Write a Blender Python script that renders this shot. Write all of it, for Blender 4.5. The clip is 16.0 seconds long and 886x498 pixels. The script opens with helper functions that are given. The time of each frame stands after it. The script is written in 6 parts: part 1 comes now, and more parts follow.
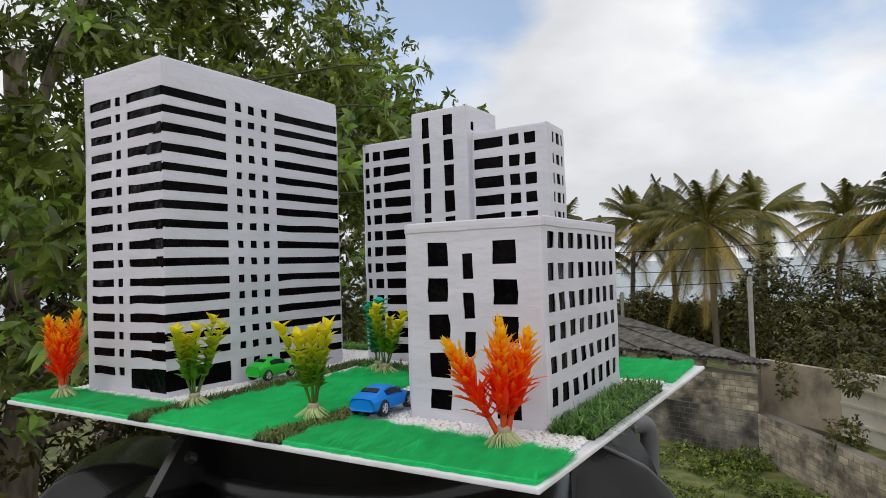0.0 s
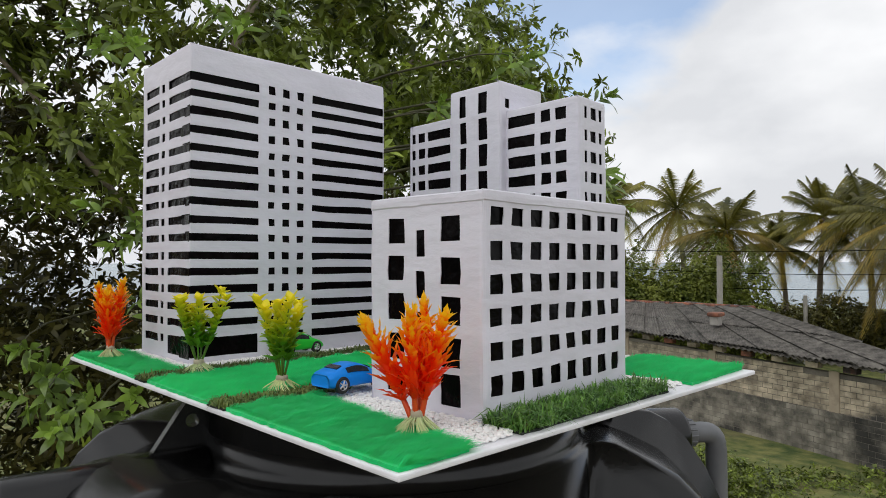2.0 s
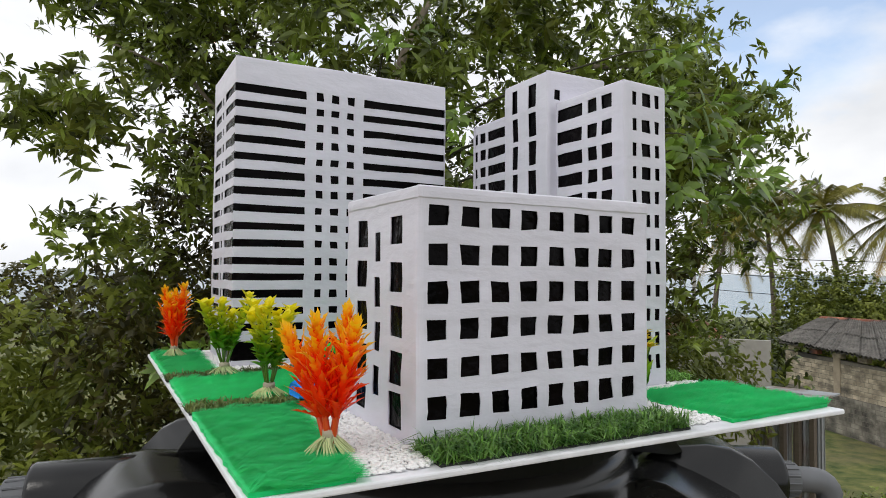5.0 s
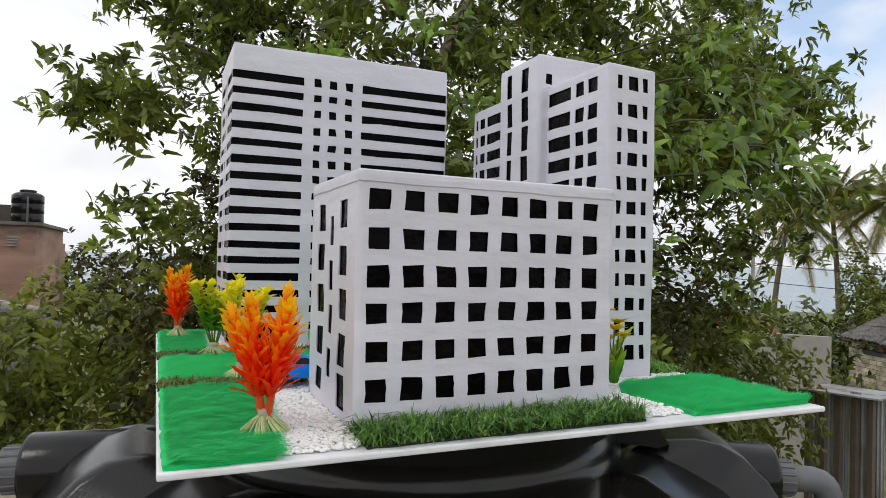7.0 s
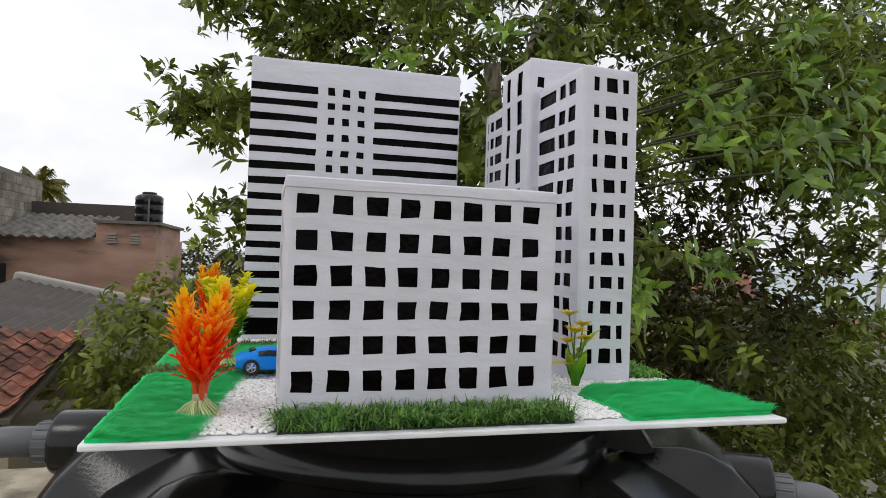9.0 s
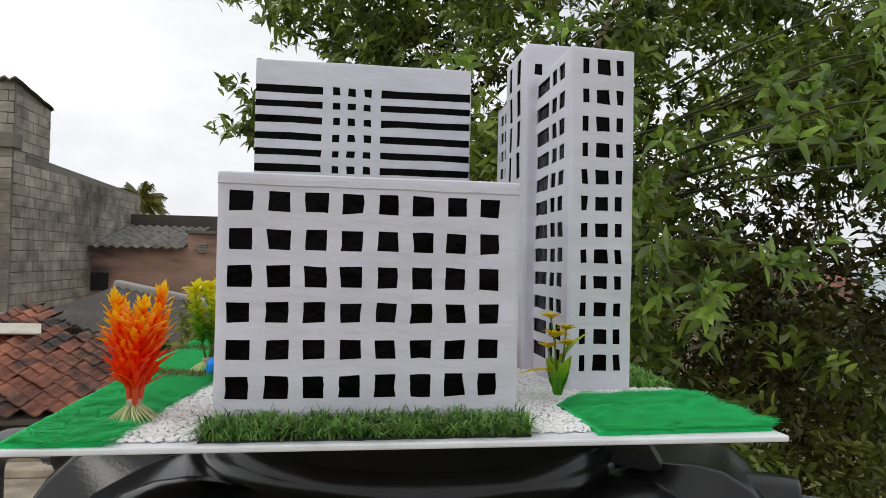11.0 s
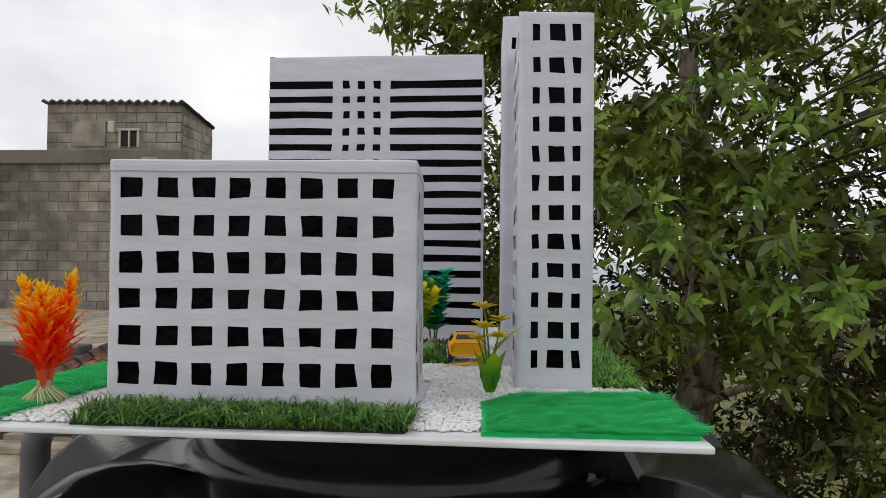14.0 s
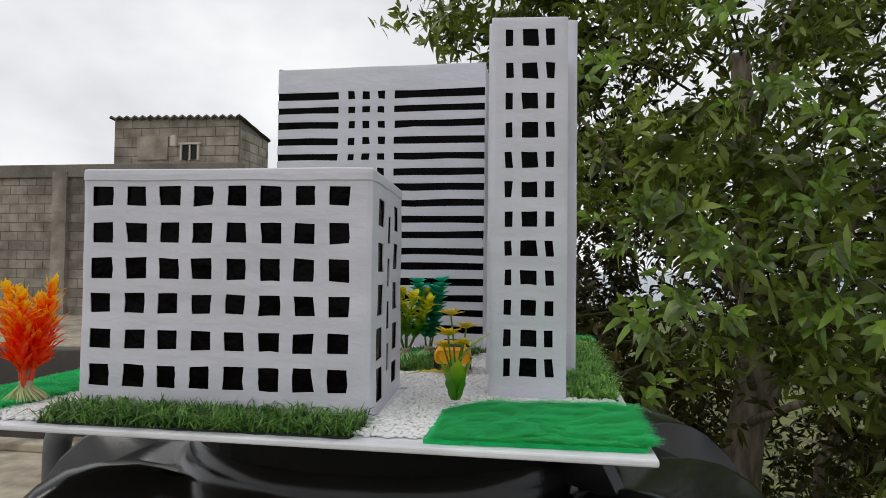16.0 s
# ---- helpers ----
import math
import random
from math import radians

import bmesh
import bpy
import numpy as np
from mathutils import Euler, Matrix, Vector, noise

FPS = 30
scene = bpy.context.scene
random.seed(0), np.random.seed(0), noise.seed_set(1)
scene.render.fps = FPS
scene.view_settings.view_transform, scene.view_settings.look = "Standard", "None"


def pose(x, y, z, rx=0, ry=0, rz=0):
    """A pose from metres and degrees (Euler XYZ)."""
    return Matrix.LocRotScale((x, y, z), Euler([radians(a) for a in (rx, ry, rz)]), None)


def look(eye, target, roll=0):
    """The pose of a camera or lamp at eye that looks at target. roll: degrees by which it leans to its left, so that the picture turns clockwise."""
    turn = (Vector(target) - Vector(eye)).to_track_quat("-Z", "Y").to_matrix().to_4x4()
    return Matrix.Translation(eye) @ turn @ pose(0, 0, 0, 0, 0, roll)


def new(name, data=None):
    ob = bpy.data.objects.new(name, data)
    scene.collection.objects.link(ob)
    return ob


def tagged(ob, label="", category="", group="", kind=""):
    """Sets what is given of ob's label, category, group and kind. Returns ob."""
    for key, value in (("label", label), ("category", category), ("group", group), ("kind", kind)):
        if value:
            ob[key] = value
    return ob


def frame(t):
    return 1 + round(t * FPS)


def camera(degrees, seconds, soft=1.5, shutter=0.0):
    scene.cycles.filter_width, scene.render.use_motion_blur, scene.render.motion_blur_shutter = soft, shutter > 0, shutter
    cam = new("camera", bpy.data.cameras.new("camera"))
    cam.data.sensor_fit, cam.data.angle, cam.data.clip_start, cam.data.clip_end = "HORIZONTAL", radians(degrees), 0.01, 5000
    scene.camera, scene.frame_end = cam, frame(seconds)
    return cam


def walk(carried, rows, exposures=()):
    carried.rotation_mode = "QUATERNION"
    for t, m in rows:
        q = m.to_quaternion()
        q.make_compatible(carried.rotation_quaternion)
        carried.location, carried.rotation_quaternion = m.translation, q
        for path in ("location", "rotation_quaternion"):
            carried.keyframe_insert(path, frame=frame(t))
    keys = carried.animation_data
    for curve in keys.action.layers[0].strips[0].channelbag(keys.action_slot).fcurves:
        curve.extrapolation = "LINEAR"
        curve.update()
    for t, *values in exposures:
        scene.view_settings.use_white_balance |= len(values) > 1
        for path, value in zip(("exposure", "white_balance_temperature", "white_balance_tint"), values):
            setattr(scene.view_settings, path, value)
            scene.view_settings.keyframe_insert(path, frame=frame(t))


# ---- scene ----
cam = camera(68.0, 16.0, soft=0.9)
PATH = [
    (0, (-0.004, -0.019, 1.362), (1.689, 1.044, 1.416), -1.8),
    (0.5, (0.035, -0.068, 1.354), (1.628, 1.14, 1.405), 0.2),
    (0.7, (0.051, -0.083, 1.35), (1.606, 1.174, 1.388), 0.3),
    (1, (0.077, -0.12, 1.357), (1.576, 1.203, 1.399), 0.4),
    (1.5, (0.128, -0.156, 1.348), (1.566, 1.233, 1.386), 0.5),
    (2, (0.153, -0.164, 1.343), (1.538, 1.279, 1.383), -0.1),
    (2.5, (0.204, -0.163, 1.338), (1.499, 1.359, 1.428), -0.2),
    (3, (0.249, -0.157, 1.336), (1.501, 1.401, 1.412), 0.7),
    (3.5, (0.287, -0.161, 1.335), (1.448, 1.466, 1.422), -0.2),
    (4, (0.314, -0.204, 1.342), (1.41, 1.467, 1.424), -0.3),
    (4.5, (0.341, -0.225, 1.341), (1.342, 1.505, 1.419), 0.2),
    (7, (0.442, -0.273, 1.338), (1.243, 1.56, 1.368), 1.3),
    (7.5, (0.489, -0.286, 1.339), (1.149, 1.602, 1.35), 3.0),
    (8, (0.526, -0.312, 1.341), (1.106, 1.602, 1.356), 2.9),
    (8.5, (0.555, -0.331, 1.34), (1.091, 1.595, 1.357), 2.4),
    (9, (0.575, -0.348, 1.343), (1.094, 1.583, 1.366), 1.9),
    (11.5, (0.726, -0.321, 1.339), (0.933, 1.668, 1.38), 0.9),
    (12, (0.738, -0.315, 1.342), (0.905, 1.677, 1.398), 0.6),
    (12.5, (0.737, -0.305, 1.341), (0.951, 1.683, 1.386), 0.5),
    (13, (0.759, -0.29, 1.336), (0.913, 1.703, 1.387), -0.3),
    (13.5, (0.837, -0.285, 1.33), (0.818, 1.715, 1.374), 0.8),
    (14, (0.915, -0.295, 1.327), (0.762, 1.699, 1.36), 0.6),
    (14.5, (0.945, -0.305, 1.327), (0.719, 1.682, 1.369), 1.1),
    (15, (0.965, -0.303, 1.33), (0.645, 1.671, 1.384), 1.2),
    (15.5, (0.987, -0.296, 1.325), (0.714, 1.684, 1.372), 1.2),
    (16, (0.997, -0.285, 1.325), (0.681, 1.688, 1.386), 0.7),
]
walk(cam, [(t, look(eye, target, roll)) for t, eye, target, roll in PATH],
     [(0, -0.28), (2.5, -0.18), (4.5, -0.08), (7, -0.12), (9, -0.18), (12, -0.28), (14, -0.38), (16, -0.42)])

# ---- daylight: bright broken cloud, blue gaps, a weak veiled sun ----
SUN_EL, SUN_AZ = 50.0, 248.0      # degrees, azimuth clockwise from +y
world = bpy.data.worlds.new("sky")
scene.world = world
world.use_nodes = True
wn, wl = world.node_tree.nodes, world.node_tree.links
wn.clear()
w_out = wn.new("ShaderNodeOutputWorld")
w_bg = wn.new("ShaderNodeBackground")
w_bg.inputs["Strength"].default_value = 0.1
w_sky = wn.new("ShaderNodeTexSky")
w_sky.sky_type, w_sky.sun_disc = "NISHITA", False
w_sky.sun_elevation, w_sky.sun_rotation = radians(SUN_EL), radians(SUN_AZ)
w_co = wn.new("ShaderNodeTexCoord")
w_map = wn.new("ShaderNodeMapping")
w_map.inputs["Scale"].default_value = (1.0, 1.0, 1.9)
w_map.inputs["Location"].default_value = (0.35, 0.10, 0.0)
w_noise = wn.new("ShaderNodeTexNoise")
w_noise.inputs["Scale"].default_value = 2.1
w_noise.inputs["Detail"].default_value = 7.0
w_noise.inputs["Roughness"].default_value = 0.52
w_ramp = wn.new("ShaderNodeValToRGB")
w_ramp.color_ramp.elements[0].position = 0.36
w_ramp.color_ramp.elements[0].color = (0.22, 0.22, 0.22, 1)
w_ramp.color_ramp.elements[1].position = 0.50
w_tone = wn.new("ShaderNodeTexNoise")
w_tone.inputs["Scale"].default_value = 3.3
w_tone.inputs["Detail"].default_value = 6.0
w_tramp = wn.new("ShaderNodeValToRGB")
w_tramp.color_ramp.elements[0].position, w_tramp.color_ramp.elements[0].color = 0.36, (9.2, 9.4, 9.8, 1)
w_tramp.color_ramp.elements[1].position, w_tramp.color_ramp.elements[1].color = 0.66, (12.6, 12.7, 12.9, 1)
w_mix = wn.new("ShaderNodeMix")
w_mix.data_type = "RGBA"
wl.new(w_co.outputs["Generated"], w_map.inputs["Vector"])
wl.new(w_map.outputs["Vector"], w_noise.inputs["Vector"])
wl.new(w_map.outputs["Vector"], w_tone.inputs["Vector"])
# a wide blue gap in the cloud over the palms' end of the sky
w_gap = wn.new("ShaderNodeVectorMath")
w_gap.operation = "DOT_PRODUCT"
w_gap.inputs[1].default_value = (0.757, 0.53, 0.38)
w_open = wn.new("ShaderNodeMapRange")
w_open.interpolation_type = "SMOOTHSTEP"
w_open.inputs["From Min"].default_value, w_open.inputs["From Max"].default_value = 0.966, 1.0
w_open.inputs["To Min"].default_value, w_open.inputs["To Max"].default_value = 0.12, -0.13
w_cloud = wn.new("ShaderNodeMath")
wl.new(w_co.outputs["Generated"], w_gap.inputs[0])
wl.new(w_gap.outputs["Value"], w_open.inputs["Value"])
wl.new(w_noise.outputs["Fac"], w_cloud.inputs[0])
wl.new(w_open.outputs["Result"], w_cloud.inputs[1])
# a second, smaller gap low over the garden wall
w_gap_low = wn.new("ShaderNodeVectorMath")
w_gap_low.operation = "DOT_PRODUCT"
w_gap_low.inputs[1].default_value = (0.965, 0.03, 0.26)
w_open_low = wn.new("ShaderNodeMapRange")
w_open_low.interpolation_type = "SMOOTHSTEP"
w_open_low.inputs["From Min"].default_value, w_open_low.inputs["From Max"].default_value = 0.972, 1.0
w_open_low.inputs["To Min"].default_value, w_open_low.inputs["To Max"].default_value = 0.0, -0.15
w_cloud_low = wn.new("ShaderNodeMath")
wl.new(w_co.outputs["Generated"], w_gap_low.inputs[0])
wl.new(w_gap_low.outputs["Value"], w_open_low.inputs["Value"])
wl.new(w_cloud.outputs["Value"], w_cloud_low.inputs[0])
wl.new(w_open_low.outputs["Result"], w_cloud_low.inputs[1])
wl.new(w_cloud_low.outputs["Value"], w_ramp.inputs["Fac"])
wl.new(w_tone.outputs["Fac"], w_tramp.inputs["Fac"])
wl.new(w_ramp.outputs["Color"], w_mix.inputs["Factor"])
w_gain = wn.new("ShaderNodeVectorMath")
w_gain.operation = "SCALE"
w_gain.inputs["Scale"].default_value = 2.1
wl.new(w_sky.outputs["Color"], w_gain.inputs[0])
wl.new(w_gain.outputs["Vector"], w_mix.inputs["A"])
# the cloud is brighter toward the veiled sun's side, dimmer away from it
w_side = wn.new("ShaderNodeVectorMath")
w_side.operation = "DOT_PRODUCT"
w_side.inputs[1].default_value = (-0.85, 0.5, 0.0)
w_gain2 = wn.new("ShaderNodeMapRange")
w_gain2.inputs["From Min"].default_value, w_gain2.inputs["From Max"].default_value = -1.0, 1.0
w_gain2.inputs["To Min"].default_value, w_gain2.inputs["To Max"].default_value = 0.91, 1.04
w_bright = wn.new("ShaderNodeVectorMath")
w_bright.operation = "SCALE"
wl.new(w_co.outputs["Generated"], w_side.inputs[0])
wl.new(w_side.outputs["Value"], w_gain2.inputs["Value"])
wl.new(w_tramp.outputs["Color"], w_bright.inputs[0])
wl.new(w_gain2.outputs["Result"], w_bright.inputs["Scale"])
wl.new(w_bright.outputs["Vector"], w_mix.inputs["B"])
wl.new(w_mix.outputs["Result"], w_bg.inputs["Color"])
wl.new(w_bg.outputs["Background"], w_out.inputs["Surface"])

sun = new("sun", bpy.data.lights.new("sun", "SUN"))
sun.data.energy, sun.data.angle, sun.data.color = 0.5, radians(16), (1.0, 0.96, 0.9)
sun.matrix_world = look((0, 0, 0), (-math.sin(radians(SUN_AZ)) * math.cos(radians(SUN_EL)),
                                    -math.cos(radians(SUN_AZ)) * math.cos(radians(SUN_EL)), -math.sin(radians(SUN_EL))))

# ---- materials ----
def material(name, base, rough=0.6, metal=0.0, tones=None, scale=20.0, detail=5.0, bump=0.0, bump_scale=120.0,
             spec=0.5, vary=0.0, trans=0.0, stretch=(1, 1, 1), stain=None, stain_scale=2.0, stain_at=(0.52, 0.72), coat=0.0, world_space=False):
    """A Principled surface: base colour broken by noise between two tones, larger stains, fine relief, some spread from piece to piece."""
    m = bpy.data.materials.new(name)
    m.use_nodes = True
    n, l = m.node_tree.nodes, m.node_tree.links
    p = n["Principled BSDF"]
    p.inputs["Roughness"].default_value, p.inputs["Metallic"].default_value = rough, metal
    p.inputs["Specular IOR Level"].default_value = spec
    p.inputs["Coat Weight"].default_value = coat
    co = n.new("ShaderNodeTexCoord")
    mp = n.new("ShaderNodeMapping")
    mp.inputs["Scale"].default_value = stretch
    if world_space:
        l.new(n.new("ShaderNodeNewGeometry").outputs["Position"], mp.inputs["Vector"])
    else:
        l.new(co.outputs["Object"], mp.inputs["Vector"])
    no = n.new("ShaderNodeTexNoise")
    no.inputs["Scale"].default_value, no.inputs["Detail"].default_value = scale, detail
    l.new(mp.outputs["Vector"], no.inputs["Vector"])
    ra = n.new("ShaderNodeValToRGB")
    lo, hi = tones or (tuple(0.88 * c for c in base), tuple(min(1.0, 1.08 * c) for c in base))
    ra.color_ramp.elements[0].position, ra.color_ramp.elements[1].position = 0.32, 0.68
    ra.color_ramp.elements[0].color, ra.color_ramp.elements[1].color = (*lo, 1), (*hi, 1)
    l.new(no.outputs["Fac"], ra.inputs["Fac"])
    col = ra.outputs["Color"]
    if stain:
        sn = n.new("ShaderNodeTexNoise")
        sn.inputs["Scale"].default_value, sn.inputs["Detail"].default_value = stain_scale, 8.0
        sn.inputs["Roughness"].default_value = 0.62
        l.new(mp.outputs["Vector"], sn.inputs["Vector"])
        sr = n.new("ShaderNodeValToRGB")
        sr.color_ramp.elements[0].position, sr.color_ramp.elements[1].position = stain_at
        l.new(sn.outputs["Fac"], sr.inputs["Fac"])
        mx = n.new("ShaderNodeMix")
        mx.data_type = "RGBA"
        l.new(sr.outputs["Color"], mx.inputs["Factor"])
        l.new(col, mx.inputs["A"])
        mx.inputs["B"].default_value = (*stain, 1)
        col = mx.outputs["Result"]
    if vary:
        ge = n.new("ShaderNodeNewGeometry")
        oi = n.new("ShaderNodeObjectInfo")
        ad = n.new("ShaderNodeMath")
        ad.operation = "ADD"
        l.new(ge.outputs["Random Per Island"], ad.inputs[0])
        l.new(oi.outputs["Random"], ad.inputs[1])
        rg = n.new("ShaderNodeMapRange")
        rg.inputs["From Max"].default_value = 2.0
        rg.inputs["To Min"].default_value, rg.inputs["To Max"].default_value = 1 - vary, 1 + vary
        l.new(ad.outputs["Value"], rg.inputs["Value"])
        hs = n.new("ShaderNodeHueSaturation")
        l.new(rg.outputs["Result"], hs.inputs["Value"])
        l.new(col, hs.inputs["Color"])
        col = hs.outputs["Color"]
    l.new(col, p.inputs["Base Color"])
    if bump:
        bn = n.new("ShaderNodeTexNoise")
        bn.inputs["Scale"].default_value, bn.inputs["Detail"].default_value = bump_scale, 6.0
        l.new(mp.outputs["Vector"], bn.inputs["Vector"])
        bu = n.new("ShaderNodeBump")
        bu.inputs["Strength"].default_value, bu.inputs["Distance"].default_value = bump, 0.5 / bump_scale
        l.new(bn.outputs["Fac"], bu.inputs["Height"])
        l.new(bu.outputs["Normal"], p.inputs["Normal"])
    if trans:
        out = n["Material Output"]
        tr = n.new("ShaderNodeBsdfTranslucent")
        l.new(col, tr.inputs["Color"])
        ms = n.new("ShaderNodeMixShader")
        ms.inputs["Fac"].default_value = trans
        l.new(p.outputs["BSDF"], ms.inputs[1])
        l.new(tr.outputs["BSDF"], ms.inputs[2])
        l.new(ms.outputs["Shader"], out.inputs["Surface"])
    return m


def height_blend(m, low, high, z0, z1):
    """Colour that runs from low to high with the height in the object's own space, broken by noise: dyed leaf tips."""
    n, l = m.node_tree.nodes, m.node_tree.links
    p = n["Principled BSDF"]
    co = n.new("ShaderNodeTexCoord")
    at = n.new("ShaderNodeAttribute")
    at.attribute_name = "tip"
    no = n.new("ShaderNodeTexNoise")
    no.inputs["Scale"].default_value = 90
    l.new(co.outputs["Object"], no.inputs["Vector"])
    ad = n.new("ShaderNodeMath")
    ad.operation = "MULTIPLY_ADD"
    ad.inputs[1].default_value, ad.inputs[2].default_value = 0.35, -0.17
    l.new(no.outputs["Fac"], ad.inputs[0])
    sm = n.new("ShaderNodeMath")
    l.new(ad.outputs["Value"], sm.inputs[0])
    l.new(at.outputs["Fac"], sm.inputs[1])
    ra = n.new("ShaderNodeValToRGB")
    ra.color_ramp.elements[0].position, ra.color_ramp.elements[1].position = z0, z1
    ra.color_ramp.elements[0].color, ra.color_ramp.elements[1].color = (*low, 1), (*high, 1)
    l.new(sm.outputs["Value"], ra.inputs["Fac"])
    l.new(ra.outputs["Color"], p.inputs["Base Color"])
    for node in n:
        if node.type == "BSDF_TRANSLUCENT":
            l.new(ra.outputs["Color"], node.inputs["Color"])
    return m


PAPER = material("white_paper", (0.76, 0.74, 0.81), rough=0.40, tones=((0.64, 0.625, 0.70), (0.705, 0.69, 0.77)), scale=9, bump=0.13, bump_scale=16, stretch=(1, 1, 2.2),
                 stain=(0.64, 0.62, 0.68), stain_scale=5.0, stain_at=(0.6, 0.85))
FILM = material("black_film", (0.004, 0.004, 0.005), rough=0.10, bump=0.35, bump_scale=22, spec=0.05, tones=((0.0010, 0.0010, 0.0013), (0.004, 0.0026, 0.003)))
CORE = material("black_card", (0.0015, 0.0015, 0.0015), rough=0.5, spec=0.03)
BOARD = material("board_white", (0.80, 0.80, 0.83), rough=0.5, bump=0.1, bump_scale=80)
PEBBLE = material("pebble_white", (0.85, 0.84, 0.82), rough=0.75, vary=0.06, tones=((0.80, 0.79, 0.77), (0.88, 0.87, 0.86)), bump=0.3, bump_scale=500)
FELT = material("fur_green", (0.006, 0.50, 0.14), rough=0.7, tones=((0.010, 0.62, 0.165), (0.018, 0.78, 0.24)), scale=26, vary=0.12, stretch=(1, 3, 1), trans=0.35, spec=0.2)
FELT.node_tree.nodes["Principled BSDF"].inputs["Sheen Weight"].default_value = 0.5
FELT.node_tree.nodes["Principled BSDF"].inputs["Sheen Tint"].default_value = (0.35, 1.0, 0.55, 1)
TURF = material("turf_blade", (0.06, 0.17, 0.03), rough=0.42, tones=((0.03, 0.13, 0.015), (0.27, 0.50, 0.10)), scale=90, vary=0.7, trans=0.25)
TURF_DRY = material("turf_dry_blade", (0.10, 0.14, 0.045), rough=0.6, tones=((0.05, 0.13, 0.022), (0.25, 0.28, 0.08)), scale=60, vary=0.45, trans=0.2)
TURF_MAT = material("turf_backing", (0.014, 0.018, 0.013), rough=0.9)
TANK = material("tank_plastic", (0.004, 0.004, 0.004), rough=0.20, tones=((0.003, 0.003, 0.0034), (0.006, 0.006, 0.0064)), scale=5, bump=0.10, bump_scale=240,
                stain=(0.022, 0.022, 0.021), stain_scale=3.0, stain_at=(0.50, 0.85), spec=0.4)
TANK_LID = material("lid_plastic", (0.003, 0.003, 0.003), rough=0.4, spec=0.15)
PIPE = material("pipe_grey", (0.15, 0.155, 0.165), rough=0.45, tones=((0.095, 0.098, 0.105), (0.15, 0.155, 0.165)), scale=12)
LEAF = material("leaf_green", (0.07, 0.13, 0.02), rough=0.34, tones=((0.026, 0.037, 0.009), (0.26, 0.335, 0.048)), scale=3.6, vary=0.9, trans=0.26, spec=0.5)
LEAF_NEAR = material("leaf_fresh_green", (0.07, 0.15, 0.025), rough=0.32, tones=((0.045, 0.080, 0.016), (0.27, 0.42, 0.06)), scale=5.0, vary=0.8, trans=0.38, spec=0.5)
HEDGE = material("leaf_hedge", (0.08, 0.13, 0.02), rough=0.45, tones=((0.07, 0.10, 0.016), (0.26, 0.29, 0.05)), scale=1.2, vary=0.5, trans=0.3, spec=0.3)
# brighter yellow-green: backlight on the tree's high crown is put into this colour
LEAF_LIT = material("leaf_lit_yellow_green", (0.2, 0.2, 0.03), rough=0.42, tones=((0.06, 0.085, 0.016), (0.33, 0.37, 0.06)), scale=2.2, vary=0.6, trans=0.45, spec=0.35)
# dark olive: shade inside and behind the tree's crown is painted into it
LEAF_SHADE_OLIVE = material("leaf_shade_olive", (0.08, 0.09, 0.02), rough=0.45, tones=((0.020, 0.023, 0.006), (0.13, 0.118, 0.026)), scale=2.6, vary=0.6, trans=0.28, spec=0.3)
BARK = material("bark", (0.11, 0.085, 0.06), rough=0.9, tones=((0.15, 0.12, 0.09), (0.42, 0.35, 0.265)), scale=14, bump=0.8, bump_scale=40, stretch=(1, 1, 0.3))
TWIG = material("green_twig", (0.05, 0.05, 0.025), rough=0.7, tones=((0.03, 0.032, 0.016), (0.075, 0.07, 0.035)), scale=12)
PALM_LEAF = material("palm_leaf", (0.10, 0.12, 0.022), rough=0.42, tones=((0.04, 0.052, 0.012), (0.28, 0.25, 0.038)), scale=0.5, vary=0.55, trans=0.3)
PALM_OLD = material("palm_leaf_yellow", (0.38, 0.25, 0.03), rough=0.5, tones=((0.16, 0.12, 0.02), (0.50, 0.36, 0.05)), scale=0.6, vary=0.35, trans=0.25)
PALM_BARK = material("palm_bark", (0.16, 0.13, 0.10), rough=0.9, bump=0.6, bump_scale=14, stretch=(1, 1, 2.5))
BLOCK = material("cement_block", (0.30, 0.27, 0.22), rough=0.92, tones=((0.23, 0.195, 0.145), (0.58, 0.50, 0.375)), scale=3.6, detail=8, bump=0.6, bump_scale=30, vary=0.35,
                 stain=(0.055, 0.053, 0.047), stain_scale=0.8, stain_at=(0.52, 0.66), stretch=(0.9, 0.9, 1.3), world_space=True)
BLOCK_OLD = material("cement_block_mouldy", (0.12, 0.11, 0.095), rough=0.95, tones=((0.10, 0.094, 0.08), (0.36, 0.33, 0.275)), scale=2.6, detail=8, bump=0.6, bump_scale=30, vary=0.4,
                     stain=(0.04, 0.039, 0.035), stain_scale=0.8, stain_at=(0.49, 0.64), world_space=True)
BLOCK_GREY = material("cement_block_grey", (0.27, 0.24, 0.195), rough=0.92, tones=((0.20, 0.172, 0.138), (0.43, 0.385, 0.32)), scale=2.6, detail=8, bump=0.6, bump_scale=30, vary=0.28,
                      stain=(0.085, 0.073, 0.06), stain_scale=0.35, stain_at=(0.50, 0.70), world_space=True)
MORTAR = material("mortar", (0.21, 0.19, 0.16), rough=0.95, stain=(0.06, 0.058, 0.05), stain_scale=0.42, stain_at=(0.48, 0.64), world_space=True)
RENDER_PINK = material("pink_plaster", (0.42, 0.25, 0.19), rough=0.9, tones=((0.34, 0.20, 0.15), (0.50, 0.31, 0.24)), scale=1.4, bump=0.3, bump_scale=25,
                       stain=(0.09, 0.07, 0.06), stain_scale=0.55, stain_at=(0.53, 0.66), stretch=(0.6, 0.6, 2.0), world_space=True)
